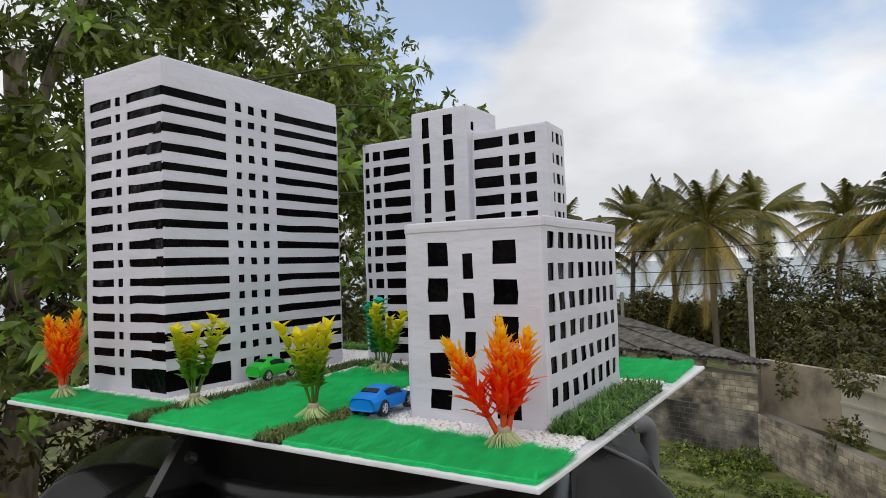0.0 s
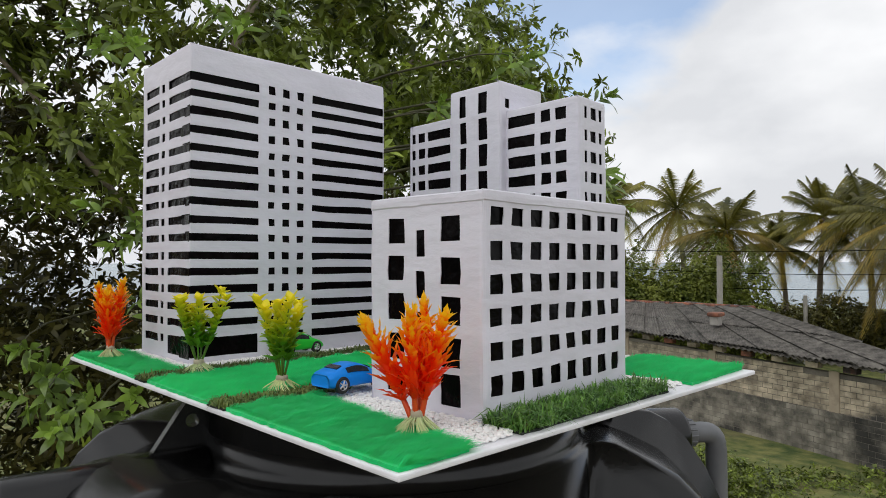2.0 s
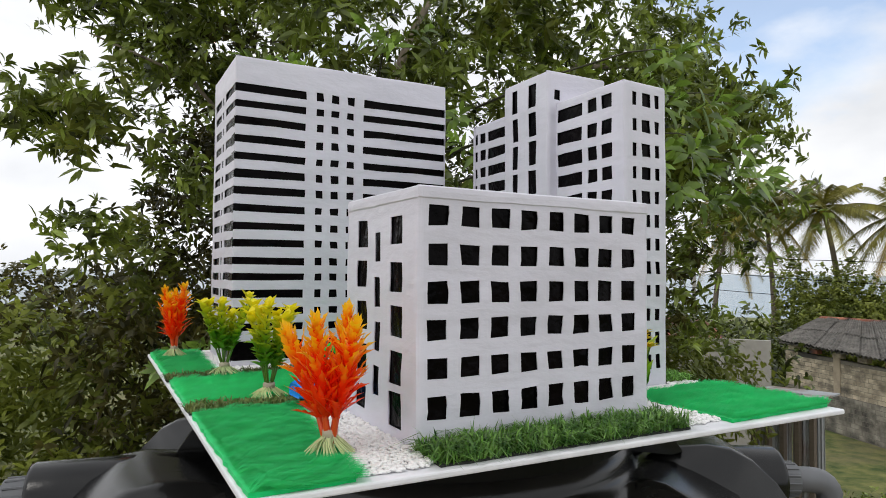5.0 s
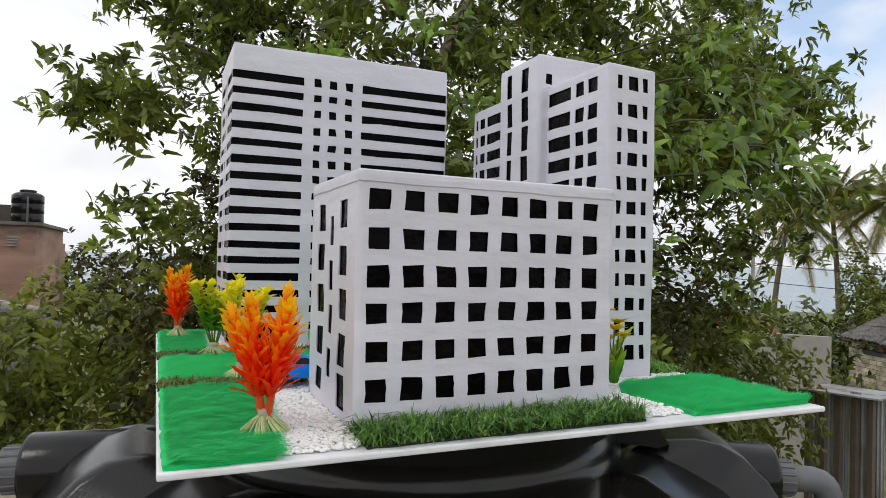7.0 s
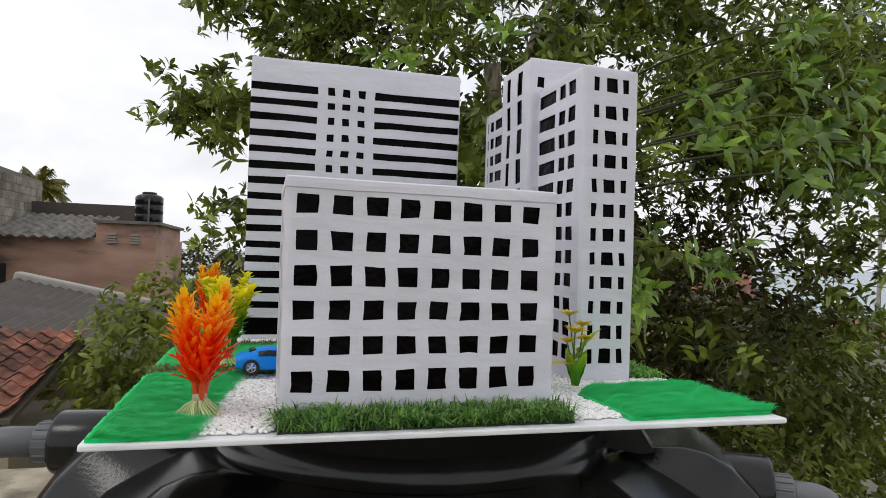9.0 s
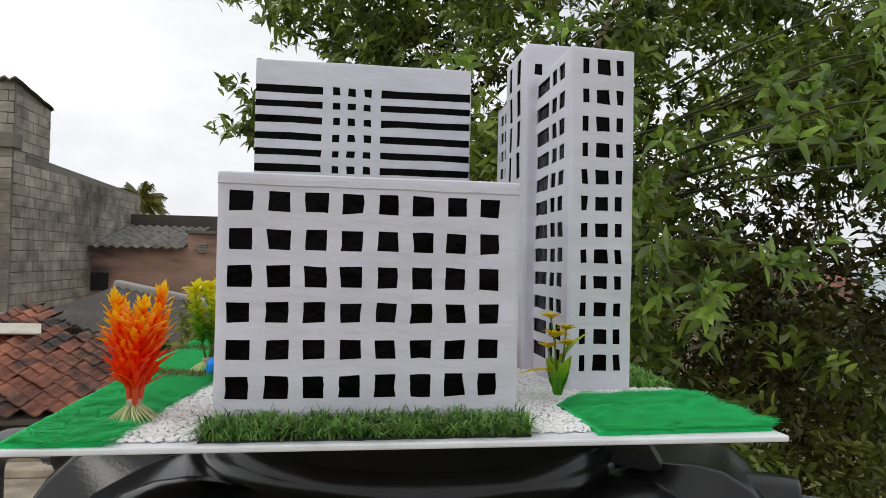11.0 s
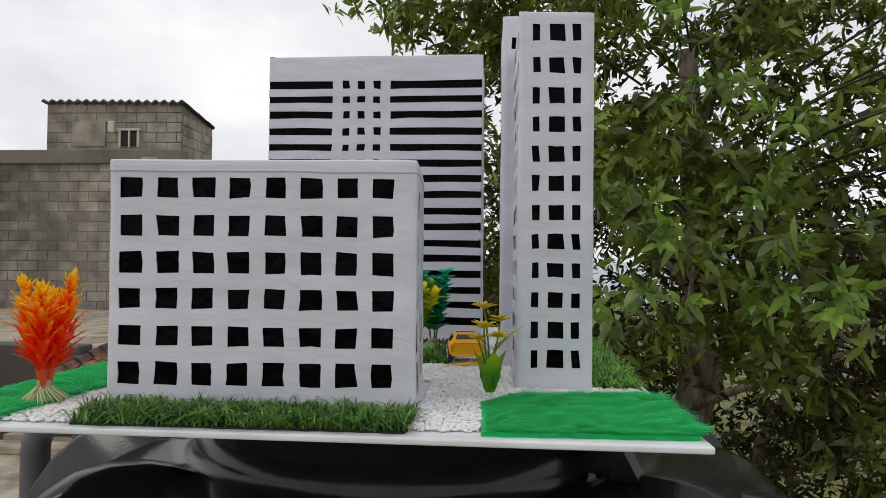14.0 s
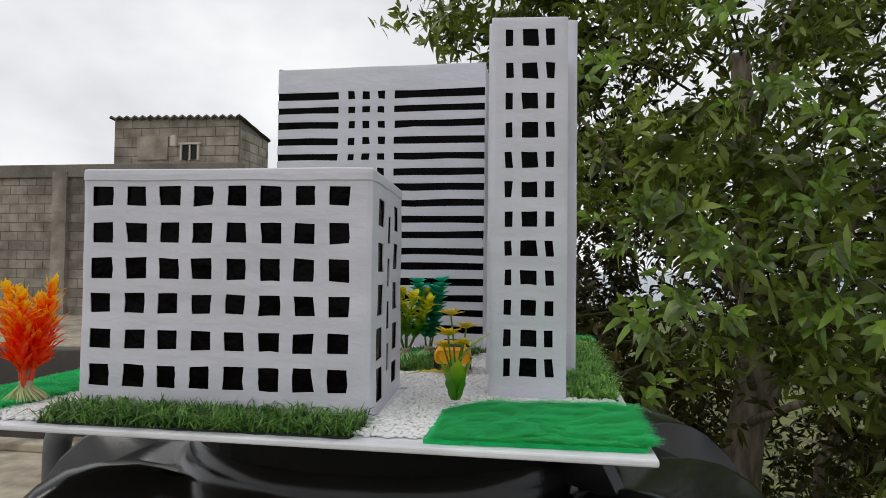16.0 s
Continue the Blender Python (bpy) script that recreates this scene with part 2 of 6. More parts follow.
RENDER_TAN = material("tan_plaster", (0.42, 0.35, 0.26), rough=0.9, scale=2.0, bump=0.3, bump_scale=25, stain=(0.12, 0.10, 0.08), stain_scale=0.8, stain_at=(0.52, 0.72))
SHEET_ROOF = material("sheet_roof_grey", (0.09, 0.087, 0.083), rough=0.85, tones=((0.055, 0.050, 0.044), (0.20, 0.185, 0.162)), scale=5.0, detail=8, bump=0.5, bump_scale=20, vary=0.3,
                      stain=(0.24, 0.225, 0.205), stain_scale=1.1, stain_at=(0.55, 0.8))
ROOF_DARK = material("sheet_roof_dark", (0.085, 0.07, 0.06), rough=0.85, scale=1.5, stain=(0.12, 0.11, 0.105), stain_scale=1.3)
TILE = material("clay_tile", (0.30, 0.10, 0.055), rough=0.85, tones=((0.17, 0.055, 0.035), (0.42, 0.17, 0.10)), scale=2.4, vary=0.45, bump=0.3, bump_scale=40,
                stain=(0.045, 0.036, 0.033), stain_scale=1.5, stain_at=(0.43, 0.58), world_space=True)
CONCRETE = material("concrete_slab", (0.30, 0.255, 0.19), rough=0.92, tones=((0.26, 0.215, 0.16), (0.50, 0.435, 0.33)), scale=5, detail=9, bump=0.5, bump_scale=60,
                    stain=(0.10, 0.082, 0.06), stain_scale=2.3, stain_at=(0.48, 0.70))
GRASS = material("ground_grass", (0.11, 0.16, 0.03), rough=0.95, tones=((0.05, 0.085, 0.018), (0.21, 0.21, 0.065)), scale=2.6, bump=0.8, bump_scale=9,
                 stain=(0.19, 0.15, 0.09), stain_scale=0.25, stain_at=(0.5, 0.75))
WATER = material("sea_water", (0.16, 0.24, 0.28), rough=0.25, scale=0.01, bump=0.3, bump_scale=0.5)
WOOD_WEATHERED = material("weathered_timber", (0.14, 0.11, 0.085), rough=0.85, scale=6, stretch=(1, 1, 6))
ZINC = material("zinc_sheet", (0.40, 0.41, 0.42), rough=0.6, metal=0.2, scale=2, stain=(0.20, 0.115, 0.06), stain_scale=1.0, stain_at=(0.46, 0.62), stretch=(2.5, 2.5, 0.7))
DARK_HOLE = material("dark_opening", (0.012, 0.012, 0.013), rough=0.7)
POST = material("concrete_post", (0.36, 0.34, 0.31), rough=0.9, scale=5)

# ---- building helpers ----
def thing(name, at, label, category, group="", kind=""):
    ob = new(name)
    ob.location = at
    ob.empty_display_size = 0.05
    return tagged(ob, label, category, group, kind)


def mesh_of(name, verts, faces, mat, smooth=False):
    me = bpy.data.meshes.new(name)
    me.from_pydata([tuple(v) for v in verts], [], faces)
    if mat:
        me.materials.append(mat)
    if smooth:
        me.polygons.foreach_set("use_smooth", [True] * len(me.polygons))
    me.update()
    return me


def part_mesh(name, me, parent=None, label="", at=(0, 0, 0)):
    ob = new(name, me)
    if parent is not None:
        ob.parent = parent
    ob.location = at
    if label:
        ob["label"] = label
    return ob


def part(name, bm, mat, parent=None, label="", smooth=False, at=(0, 0, 0)):
    me = bpy.data.meshes.new(name)
    bm.to_mesh(me)
    bm.free()
    me.materials.append(mat)
    if smooth:
        me.polygons.foreach_set("use_smooth", [True] * len(me.polygons))
    return part_mesh(name, me, parent, label, at)


def box(x0, x1, y0, y1, z0, z1, bevel=0.0, seg=2):
    bm = bmesh.new()
    bmesh.ops.create_cube(bm, size=1.0, matrix=Matrix.Translation(((x0 + x1) / 2, (y0 + y1) / 2, (z0 + z1) / 2)) @ Matrix.Diagonal((x1 - x0, y1 - y0, z1 - z0, 1)))
    if bevel:
        bmesh.ops.bevel(bm, geom=bm.edges[:], offset=bevel, segments=seg, affect="EDGES", profile=0.5)
    return bm


def tube(points, radii, sides=8, cap=True):
    """Verts and faces of a round tube along points."""
    pts = [Vector(p) for p in points]
    if not hasattr(radii, "__len__"):
        radii = [radii] * len(pts)
    verts, faces = [], []
    up = Vector((0.13, 0.27, 1)).normalized()
    for i, p in enumerate(pts):
        d = (pts[min(i + 1, len(pts) - 1)] - pts[max(i - 1, 0)]).normalized()
        a = d.cross(up)
        a = a.normalized() if a.length > 1e-3 else d.cross(Vector((1, 0, 0))).normalized()
        b = a.cross(d).normalized()
        for k in range(sides):
            w = 2 * math.pi * k / sides
            verts.append(p + radii[i] * (math.cos(w) * a + math.sin(w) * b))
    for i in range(len(pts) - 1):
        for k in range(sides):
            k2 = (k + 1) % sides
            faces.append((i * sides + k, i * sides + k2, (i + 1) * sides + k2, (i + 1) * sides + k))
    if cap:
        faces.append(tuple(range(sides))[::-1])
        faces.append(tuple((len(pts) - 1) * sides + k for k in range(sides)))
    return verts, faces


def merge(chunks):
    verts, faces = [], []
    for v, f in chunks:
        o = len(verts)
        verts += v
        faces += [tuple(i + o for i in q) for q in f]
    return verts, faces


def lathe(profile, sides=48, wobble=None):
    """Verts and faces of a turned shape; profile is (radius, z) pairs from the bottom up."""
    verts, faces = [], []
    for r, z in profile:
        for k in range(sides):
            w = 2 * math.pi * k / sides
            rr, zz = wobble(r, z, w) if wobble else (r, z)
            verts.append(Vector((rr * math.cos(w), rr * math.sin(w), zz)))
    for i in range(len(profile) - 1):
        for k in range(sides):
            k2 = (k + 1) % sides
            faces.append((i * sides + k, i * sides + k2, (i + 1) * sides + k2, (i + 1) * sides + k))
    faces.append(tuple((len(profile) - 1) * sides + k for k in range(sides)))
    return verts, faces


TOP = 1.196      # the board's upper face


# ---- paper tower blocks: one folded paper wall with cut windows, black film behind each ----
def paper_block(parent, x0, x1, y0, y1, z0, z1, holes, r=0.006, seed=0, sag=0.0016, skew=0.0, taper=0.0, band=0.0):
    """A closed paper sleeve round a rectangle, starting at the south-west corner and running east, north, west, south.
    holes: (u0, u1, z0, z1) along that run; u may pass a corner."""
    wx, wy = x1 - x0, y1 - y0
    per = 2 * (wx + wy)
    corners = [(0, x0, y0, 1, 0, wx), (wx, x1, y0, 0, 1, wy), (wx + wy, x1, y1, -1, 0, wx), (2 * wx + wy, x0, y1, 0, -1, wy)]

    def place(u, inset):
        u %= per
        for n, (us, cx, cy, dx, dy, length) in enumerate(corners):
            if u <= us + length + 1e-9:
                break
        s = u - us
        nx, ny = dy, -dx
        px, py = cx + dx * s, cy + dy * s
        # rounded corners: pull the point in near either end
        for e, (ex, ey) in ((s, (-dx, -dy)), (length - s, (dx, dy))):
            if e < r:
                k = (1 - e / r)
                px, py = px - nx * r * 0.30 * k * k, py - ny * r * 0.30 * k * k
        qx, qy = px - nx * inset, py - ny * inset
        return qx - taper * (qx - x0) / wx * (qy - y0) / wy, qy + skew * (qx - x0)

    us = {0.0}
    for us0, *_, length in corners:
        us |= {us0, us0 + r * 0.35, us0 + r * 0.7, us0 + r, us0 + length - r, us0 + length - r * 0.7, us0 + length - r * 0.35}
        us |= {us0 + length * k / 6 for k in range(1, 6)}
    for h in holes:
        us |= {h[0] % per, h[1] % per}
    us = sorted(round(u, 5) for u in us)
    us = [u for i, u in enumerate(us) if i == 0 or u - us[i - 1] > 2e-4]
    keep = sorted({round(h[k] % per, 5) for h in holes for k in (0, 1)})
    vs = sorted({round(z, 5) for h in holes for z in h[2:]} | {z0, z1 - 0.0112, z1 - 0.010, z1 - 0.005})
    vs = [v for i, v in enumerate(vs) if i == 0 or v - vs[i - 1] > 2e-4]
    off = seed * 3.7

    def crooked(u, z):
        a = noise.noise(Vector((u * 42 + off, z * 55, off))) + 0.6 * noise.noise(Vector((u * 110, z * 130, off + 5)))
        b = noise.noise(Vector((u * 42, z * 55 + off, off + 9))) + 0.6 * noise.noise(Vector((u * 110, z * 130 + off, 3)))
        return 0.0017 * a, 0.0014 * b

    def inside(u, z):
        for h in holes:
            if h[2] < z < h[3] and ((h[0] < u < h[1]) or (h[1] > per and u < h[1] - per) or (h[0] < 0 and u > h[0] + per)):
                return True
        return False

    thick = 0.0011
    verts, faces, ids = [], [], {}
    edge = [(z1 - 0.0016, 0.0004), (z1 - 0.0004, 0.0016), (z1, 0.0036)]
    rows = [(v, 0.0) for v in vs] + edge

    def vid(i, j, back):
        key = (i, j, back)
        if key not in ids:
            u, (z, ins) = us[i], rows[j]
            du, dz = crooked(u, z) if j < len(vs) else (0, 0)
            near = min(min(abs(u - c[0]), abs(u - c[0] - c[5])) for c in corners)
            du *= min(1.0, near / 0.012)
            dz = 0 if j in (0,) else dz
            bulge = sag * noise.noise(Vector((u * 16, z * 16, off + 2)))
            x, y = place(u + du, ins + (thick if back else 0.0) + bulge - (band if z > z1 - 0.0105 else 0.0))
            top = 0.0012 * noise.noise(Vector((u * 9, 1.7, off))) if j >= len(vs) - 2 else 0
            ids[key] = len(verts)
            verts.append((x, y, z + dz + top))
        return ids[key]

    nu = len(us)
    solid = {}
    for j in range(len(rows) - 1):
        for i in range(nu):
            ua, ub = us[i], us[(i + 1) % nu] + (per if i == nu - 1 else 0)
            solid[i, j] = j >= len(vs) - 1 or not inside((ua + ub) / 2 % per, (rows[j][0] + rows[j + 1][0]) / 2)
    for (i, j), full in solid.items():
        i2 = (i + 1) % nu
        if full:
            faces.append((vid(i, j, 0), vid(i2, j, 0), vid(i2, j + 1, 0), vid(i, j + 1, 0)))
            continue
        for di, dj, a, b in ((-1, 0, (i, j + 1), (i, j)), (1, 0, (i2, j), (i2, j + 1)), (0, -1, (i, j), (i2, j)), (0, 1, (i2, j + 1), (i, j + 1))):
            if solid.get(((i + di) % nu, j + dj), True):
                faces.append((vid(*a, 0), vid(*b, 0), vid(*b, 1), vid(*a, 1)))
    # the lid of the sleeve
    last = len(rows) - 1
    ring = [vid(i, last, 0) for i in range(nu)]
    wall = part_mesh("paper_wall", mesh_of("paper_wall", verts, faces, PAPER), parent)
    centre = (x0 + x1) / 2, (y0 + y1) / 2
    lv = [verts[k] for k in ring]
    inner = [(centre[0] + 0.93 * (v[0] - centre[0]), centre[1] + 0.93 * (v[1] - centre[1]), v[2] - 0.0006) for v in lv]
    rv = lv + inner
    rf = [(i, (i + 1) % nu, nu + (i + 1) % nu, nu + i) for i in range(nu)] + [tuple(nu + i for i in range(nu))]
    part_mesh("roof", mesh_of("roof", rv, rf, PAPER), parent)
    c = 0.0042
    heart = box(x0 + c, x1 - c, y0 + c, y1 - c, z0 + 0.001, z1 - 0.008)
    for w in heart.verts:
        w.co.x, w.co.y = w.co.x - taper * (w.co.x - x0) / wx * (w.co.y - y0) / wy, w.co.y + skew * (w.co.x - x0)
    part("core", heart, CORE, parent, "black card core behind the paper")
    # one piece of film behind each opening
    for h in holes:
        cut = [h[0] - 0.002] + [k + m * per for k in us for m in (-1, 0, 1) if h[0] < k + m * per < h[1]] + [h[1] + 0.002]
        cut = [cut[0]] + [k for k in cut[1:-1] if cut[0] + 0.001 < k < cut[-1] - 0.001] + [cut[-1]]
        fv, ff = [], []
        for k, u in enumerate(cut):
            for z in (h[2] - 0.002, h[3] + 0.002):
                for ins in (0.0024, 0.0034):
                    fv.append((*place(u, ins + 0.0004 * noise.noise(Vector((u * 60, z * 40, off)))), z))
        for k in range(len(cut) - 1):
            a, b = 4 * k, 4 * k + 4
            ff += [(a, b, b + 2, a + 2), (a + 1, a + 3, b + 3, b + 1), (a + 2, b + 2, b + 3, a + 3), (a, a + 1, b + 1, b)]
        e = 4 * (len(cut) - 1)
        ff += [(0, 2, 3, 1), (e, e + 1, e + 3, e + 2)]
        part_mesh("window", mesh_of("window", fv, ff, FILM), parent)
    return wall


# low office block at the front
AX0, AX1, AY0, AY1, AZ1 = 0.590, 0.851, 0.2382, 0.4045, 1.410
low_block = thing("model_building", (0, 0, 0), "low white paper office block model with rows of square black windows", "model building", "paper buildings")
cols = [(0.0097, 0.0276), (0.0412, 0.0598), (0.0722, 0.0897), (0.1027, 0.1204), (0.1342, 0.1510), (0.1644, 0.1821), (0.1947, 0.2115), (0.2249, 0.2418)]
rows_f = [(1.3772, 1.3940), (1.3453, 1.3622), (1.3135, 1.3315), (1.2838, 1.3004), (1.2524, 1.2688), (1.2198, 1.2385)]
holes = [(a - 0.0003, b + 0.0003, c - 0.0002, d + 0.0003) for a, b in cols for c, d in rows_f]
W, D = AX1 - AX0, AY1 - AY0
left_l = [(1.363, 1.388), (1.324, 1.350), (1.284, 1.311), (1.243, 1.270), (1.210, 1.231)]
left_m = [(1.349, 1.375), (1.307, 1.334), (1.267, 1.293), (1.227, 1.253)]
left_r = [(1.363, 1.387), (1.322, 1.348), (1.283, 1.310), (1.243, 1.271), (1.207, 1.236)]
for (ya, yb), zs in (((0.349, 0.375), left_l), ((0.318, 0.331), left_m), ((0.268, 0.295), left_r)):
    for c, d in zs:
        holes.append((2 * W + D + AY1 - yb, 2 * W + D + AY1 - ya, c, d))
        holes.append((W + ya - AY0, W + yb - AY0, c, d))
paper_block(low_block, AX0, AX1, AY0, AY1, TOP, AZ1, holes, seed=1, skew=0.038, taper=0.011, band=0.0011)

# wide office tower at the back
BX0, BX1, BY0, BY1, BZ1 = 0.542, 0.896, 0.764, 0.951, 1.661
tower = thing("model_building", (0, 0, 0), "tall wide white paper tower model with black ribbon windows", "model building", "paper buildings")
W, D = BX1 - BX0, BY1 - BY0
per = 2 * (W + D)
rows_b = [(1.606, 1.619), (1.583, 1.594), (1.557, 1.569), (1.530, 1.542), (1.504, 1.515), (1.478, 1.490), (1.453, 1.465), (1.427, 1.438), (1.400, 1.411),
          (1.375, 1.386), (1.348, 1.359), (1.324, 1.335), (1.298, 1.310), (1.273, 1.284), (1.249, 1.260), (1.222, 1.234)]
holes = []
for n, (c, d) in enumerate(rows_b):
    low = 1.206 if n == 15 else c
    holes.append((-(0.845 - BY0), 0.649 - BX0, low, d))
    for a, b in ((0.666, 0.677), (0.690, 0.703), (0.717, 0.729)):
        holes.append((a - BX0, b - BX0, c, d))
    holes.append((0.745 - BX0, W - 0.0012, c, d))
    holes.append((per - (0.872 - BY0), per - (0.860 - BY0), c, d))
    holes.append((per - (0.936 - BY0), per - (0.882 - BY0), c, d))
paper_block(tower, BX0, BX1, BY0, BY1, TOP, BZ1, holes, r=0.003, seed=2)

# stepped block: raised middle tower between two wings
stepped = thing("model_building", (0, 0, 0), "slim stepped white paper apartment block model with black windows", "model building", "paper buildings")
rows_c = [(1.219, 1.237), (1.249, 1.265), (1.280, 1.295), (1.310, 1.325), (1.339, 1.354), (1.368, 1.384), (1.398, 1.414), (1.428, 1.444), (1.458, 1.474),
          (1.487, 1.504), (1.518, 1.535), (1.551, 1.568)]
CX0, CX1, CY0, CY1 = 0.939, 1.0155, 0.3738, 0.514
W, D = CX1 - CX0, CY1 - CY0
holes = []
for c, d in rows_c:
    for a, b in ((0.9535, 0.9608), (0.9700, 0.9858), (0.9940, 1.0024)):
        holes.append((a - CX0, b - CX0, c, d))
    for ya, yb in ((0.454, 0.507), (0.425, 0.443), (0.397, 0.416)):
        holes.append((2 * W + D + CY1 - yb, 2 * W + D + CY1 - ya, c + 0.001, d + 0.002))
paper_block(stepped, CX0, CX1, CY0, CY1, TOP, 1.582, holes, seed=3, skew=0.06)
MX0, MX1, MY0, MY1 = 0.924, 1.030, 0.510, 0.621
W, D = MX1 - MX0, MY1 - MY0
holes = [(0.935 - MX0, 0.946 - MX0, 1.586, 1.600)]
for k in range(9):
    z = 1.615 - 0.0425 * k
    holes.append((2 * W + D + MY1 - 0.598, 2 * W + D + MY1 - 0.584, z - 0.035, z))
    holes.append((2 * W + D + MY1 - 0.557, 2 * W + D + MY1 - 0.538, z - 0.034, z + 0.001))
paper_block(stepped, MX0, MX1, MY0, MY1, TOP, 1.627, holes, seed=4)
NX0, NX1, NY0, NY1 = 0.939, 1.012, 0.617, 0.747
W, D = NX1 - NX0, NY1 - NY0
holes = []
for k in range(13):
    z = 1.574 - 0.0288 * k
    for ya, yb in ((0.727, 0.737), (0.701, 0.719), (0.636, 0.694)):
        holes.append((2 * W + D + NY1 - yb, 2 * W + D + NY1 - ya, z - 0.0165, z))
paper_block(stepped, NX0, NX1, NY0, NY1, TOP, 1.590, holes, r=0.02, seed=5)

# the board that carries the model
board = thing("model_board", (0, 0, 0), "white foam board base of the city model on a tank lid", "model base")
part("panel", box(0.446, 1.0735, 0.186, 0.985, TOP - 0.0055, TOP, 0.0016), BOARD, board)


# ---- fur, turf and pebbles on the board ----
rng = np.random.default_rng(7)


def in_poly(poly, x, y):
    inside = np.zeros(len(x), bool)
    for (xa, ya), (xb, yb) in zip(poly, poly[1:] + poly[:1]):
        cross = ((ya > y) != (yb > y)) & (x < (xb - xa) * (y - ya) / (yb - ya + 1e-12) + xa)
        inside ^= cross
    return inside


def scatter(poly, per_m2):
    xs, ys = [p[0] for p in poly], [p[1] for p in poly]
    n = int(per_m2 * (max(xs) - min(xs)) * (max(ys) - min(ys)))
    x, y = rng.uniform(min(xs), max(xs), n), rng.uniform(min(ys), max(ys), n)
    k = in_poly(poly, x, y)
    return x[k], y[k]


def quick_mesh(name, verts, faces_size, mat):
    """A mesh from an array of loose pieces with the same face pattern: verts (n, k, 3), faces over k."""
    n, k, _ = verts.shape
    me = bpy.data.meshes.new(name)
    loops = np.concatenate([np.array(f) for f in faces_size])
    all_loops = (np.arange(n)[:, None] * k + loops[None]).ravel()
    sizes = np.tile([len(f) for f in faces_size], n)
    me.vertices.add(n * k)
    me.vertices.foreach_set("co", verts.astype(np.float32).ravel())
    me.loops.add(len(all_loops))
    me.loops.foreach_set("vertex_index", all_loops.astype(np.int32))
    me.polygons.add(len(sizes))
    me.polygons.foreach_set("loop_start", np.concatenate([[0], np.cumsum(sizes)[:-1]]).astype(np.int32))
    me.materials.append(mat)
    me.update(calc_edges=True)
    me.validate()
    return me


def pad(poly, z0, z1, mat, name, parent, label=""):
    """A thin mat with a slightly ragged outline."""
    pts = []
    for (xa, ya), (xb, yb) in zip(poly, poly[1:] + poly[:1]):
        m = max(2, int(math.hypot(xb - xa, yb - ya) / 0.008))
        for k in range(m):
            t = k / m
            j = 0.0012
            pts.append((xa + (xb - xa) * t + random.uniform(-j, j), ya + (yb - ya) * t + random.uniform(-j, j)))
    n = len(pts)
    v = [(x, y, z0) for x, y in pts] + [(x, y, z1) for x, y in pts]
    f = [tuple(range(n, 2 * n))] + [(k, (k + 1) % n, n + (k + 1) % n, n + k) for k in range(n)]
    return part_mesh(name, mesh_of(name, v, f, mat), parent, label)


def fur_mat(poly, label, lean=(0.9, -0.35)):
    t = thing("fur_mat", (0, 0, 0), label, "fur mat", "green fur lawns")
    pad(poly, TOP + 0.0002, TOP + 0.0036, FELT, "backing", t)
    x, y = scatter(poly, 1250000)
    n = len(x)
    clump = np.array([noise.noise(Vector((a * 55, b * 55, 2.0))) for a, b in zip(x, y)])
    ang = math.atan2(lean[1], lean[0]) + 0.5 * clump + rng.normal(0, 0.16, n)
    ln = rng.uniform(0.008, 0.0165, n) * (1 + 0.25 * clump)
    rise = rng.uniform(0.04, 0.40, n) + 0.10 * clump
    root = np.stack([x, y, np.full(n, TOP + 0.0026)], 1)
    ahead = np.stack([np.cos(ang), np.sin(ang), np.zeros(n)], 1)
    side = np.stack([-np.sin(ang), np.cos(ang), np.zeros(n)], 1) * rng.uniform(0.0002, 0.00036, n)[:, None]
    mid = root + ahead * (0.5 * ln)[:, None] + np.array([0, 0, 1]) * (ln * rise)[:, None]
    tip = root + ahead * ln[:, None] + np.array([0, 0, 1]) * (ln * rise * 0.9)[:, None]
    verts = np.stack([root - side, root + side, mid + side * 0.8, mid - side * 0.8, tip], 1)
    me = quick_mesh("pile", verts, [(0, 1, 2, 3), (3, 2, 4)], FELT)
    ob = part_mesh("pile", me, t, "combed bright green synthetic pile")
    tagged(ob, kind="stuff")
    return t


def turf(poly, label, blade_mat, tall, per_m2=300000, group="artificial turf strips"):
    t = thing("turf_strip", (0, 0, 0), label, "artificial turf", group)
    pad(poly, TOP + 0.0003, TOP + 0.0018, TURF_MAT, "backing", t)
    x, y = scatter(poly, per_m2)
    n = len(x)
    ang = rng.uniform(0, 2 * math.pi, n)
    tuft = np.array([noise.noise(Vector((a * 70, b * 70, 5.0))) for a, b in zip(x, y)])
    ln = tall * rng.uniform(0.45, 1.4, n) * (1 + 0.45 * tuft)
    lean = rng.uniform(0.2, 2.0, n)
    root = np.stack([x, y, np.full(n, TOP + 0.0012)], 1)
    ahead = np.stack([np.cos(ang), np.sin(ang), np.zeros(n)], 1)
    side = np.stack([-np.sin(ang), np.cos(ang), np.zeros(n)], 1) * rng.uniform(0.0005, 0.0009, n)[:, None]
    up = np.array([0, 0, 1.0])
    mid = root + ahead * (0.35 * ln * lean)[:, None] + up * (0.6 * ln)[:, None]
    tip = root + ahead * (ln * lean)[:, None] + up * (ln * (1.08 - 0.42 * lean))[:, None]
    verts = np.stack([root - side, root + side, mid + side, mid - side, tip], 1)
    ob = part_mesh("blades", quick_mesh("blades", verts, [(0, 1, 2, 3), (3, 2, 4)], blade_mat), t)
    tagged(ob, kind="stuff")
    return t


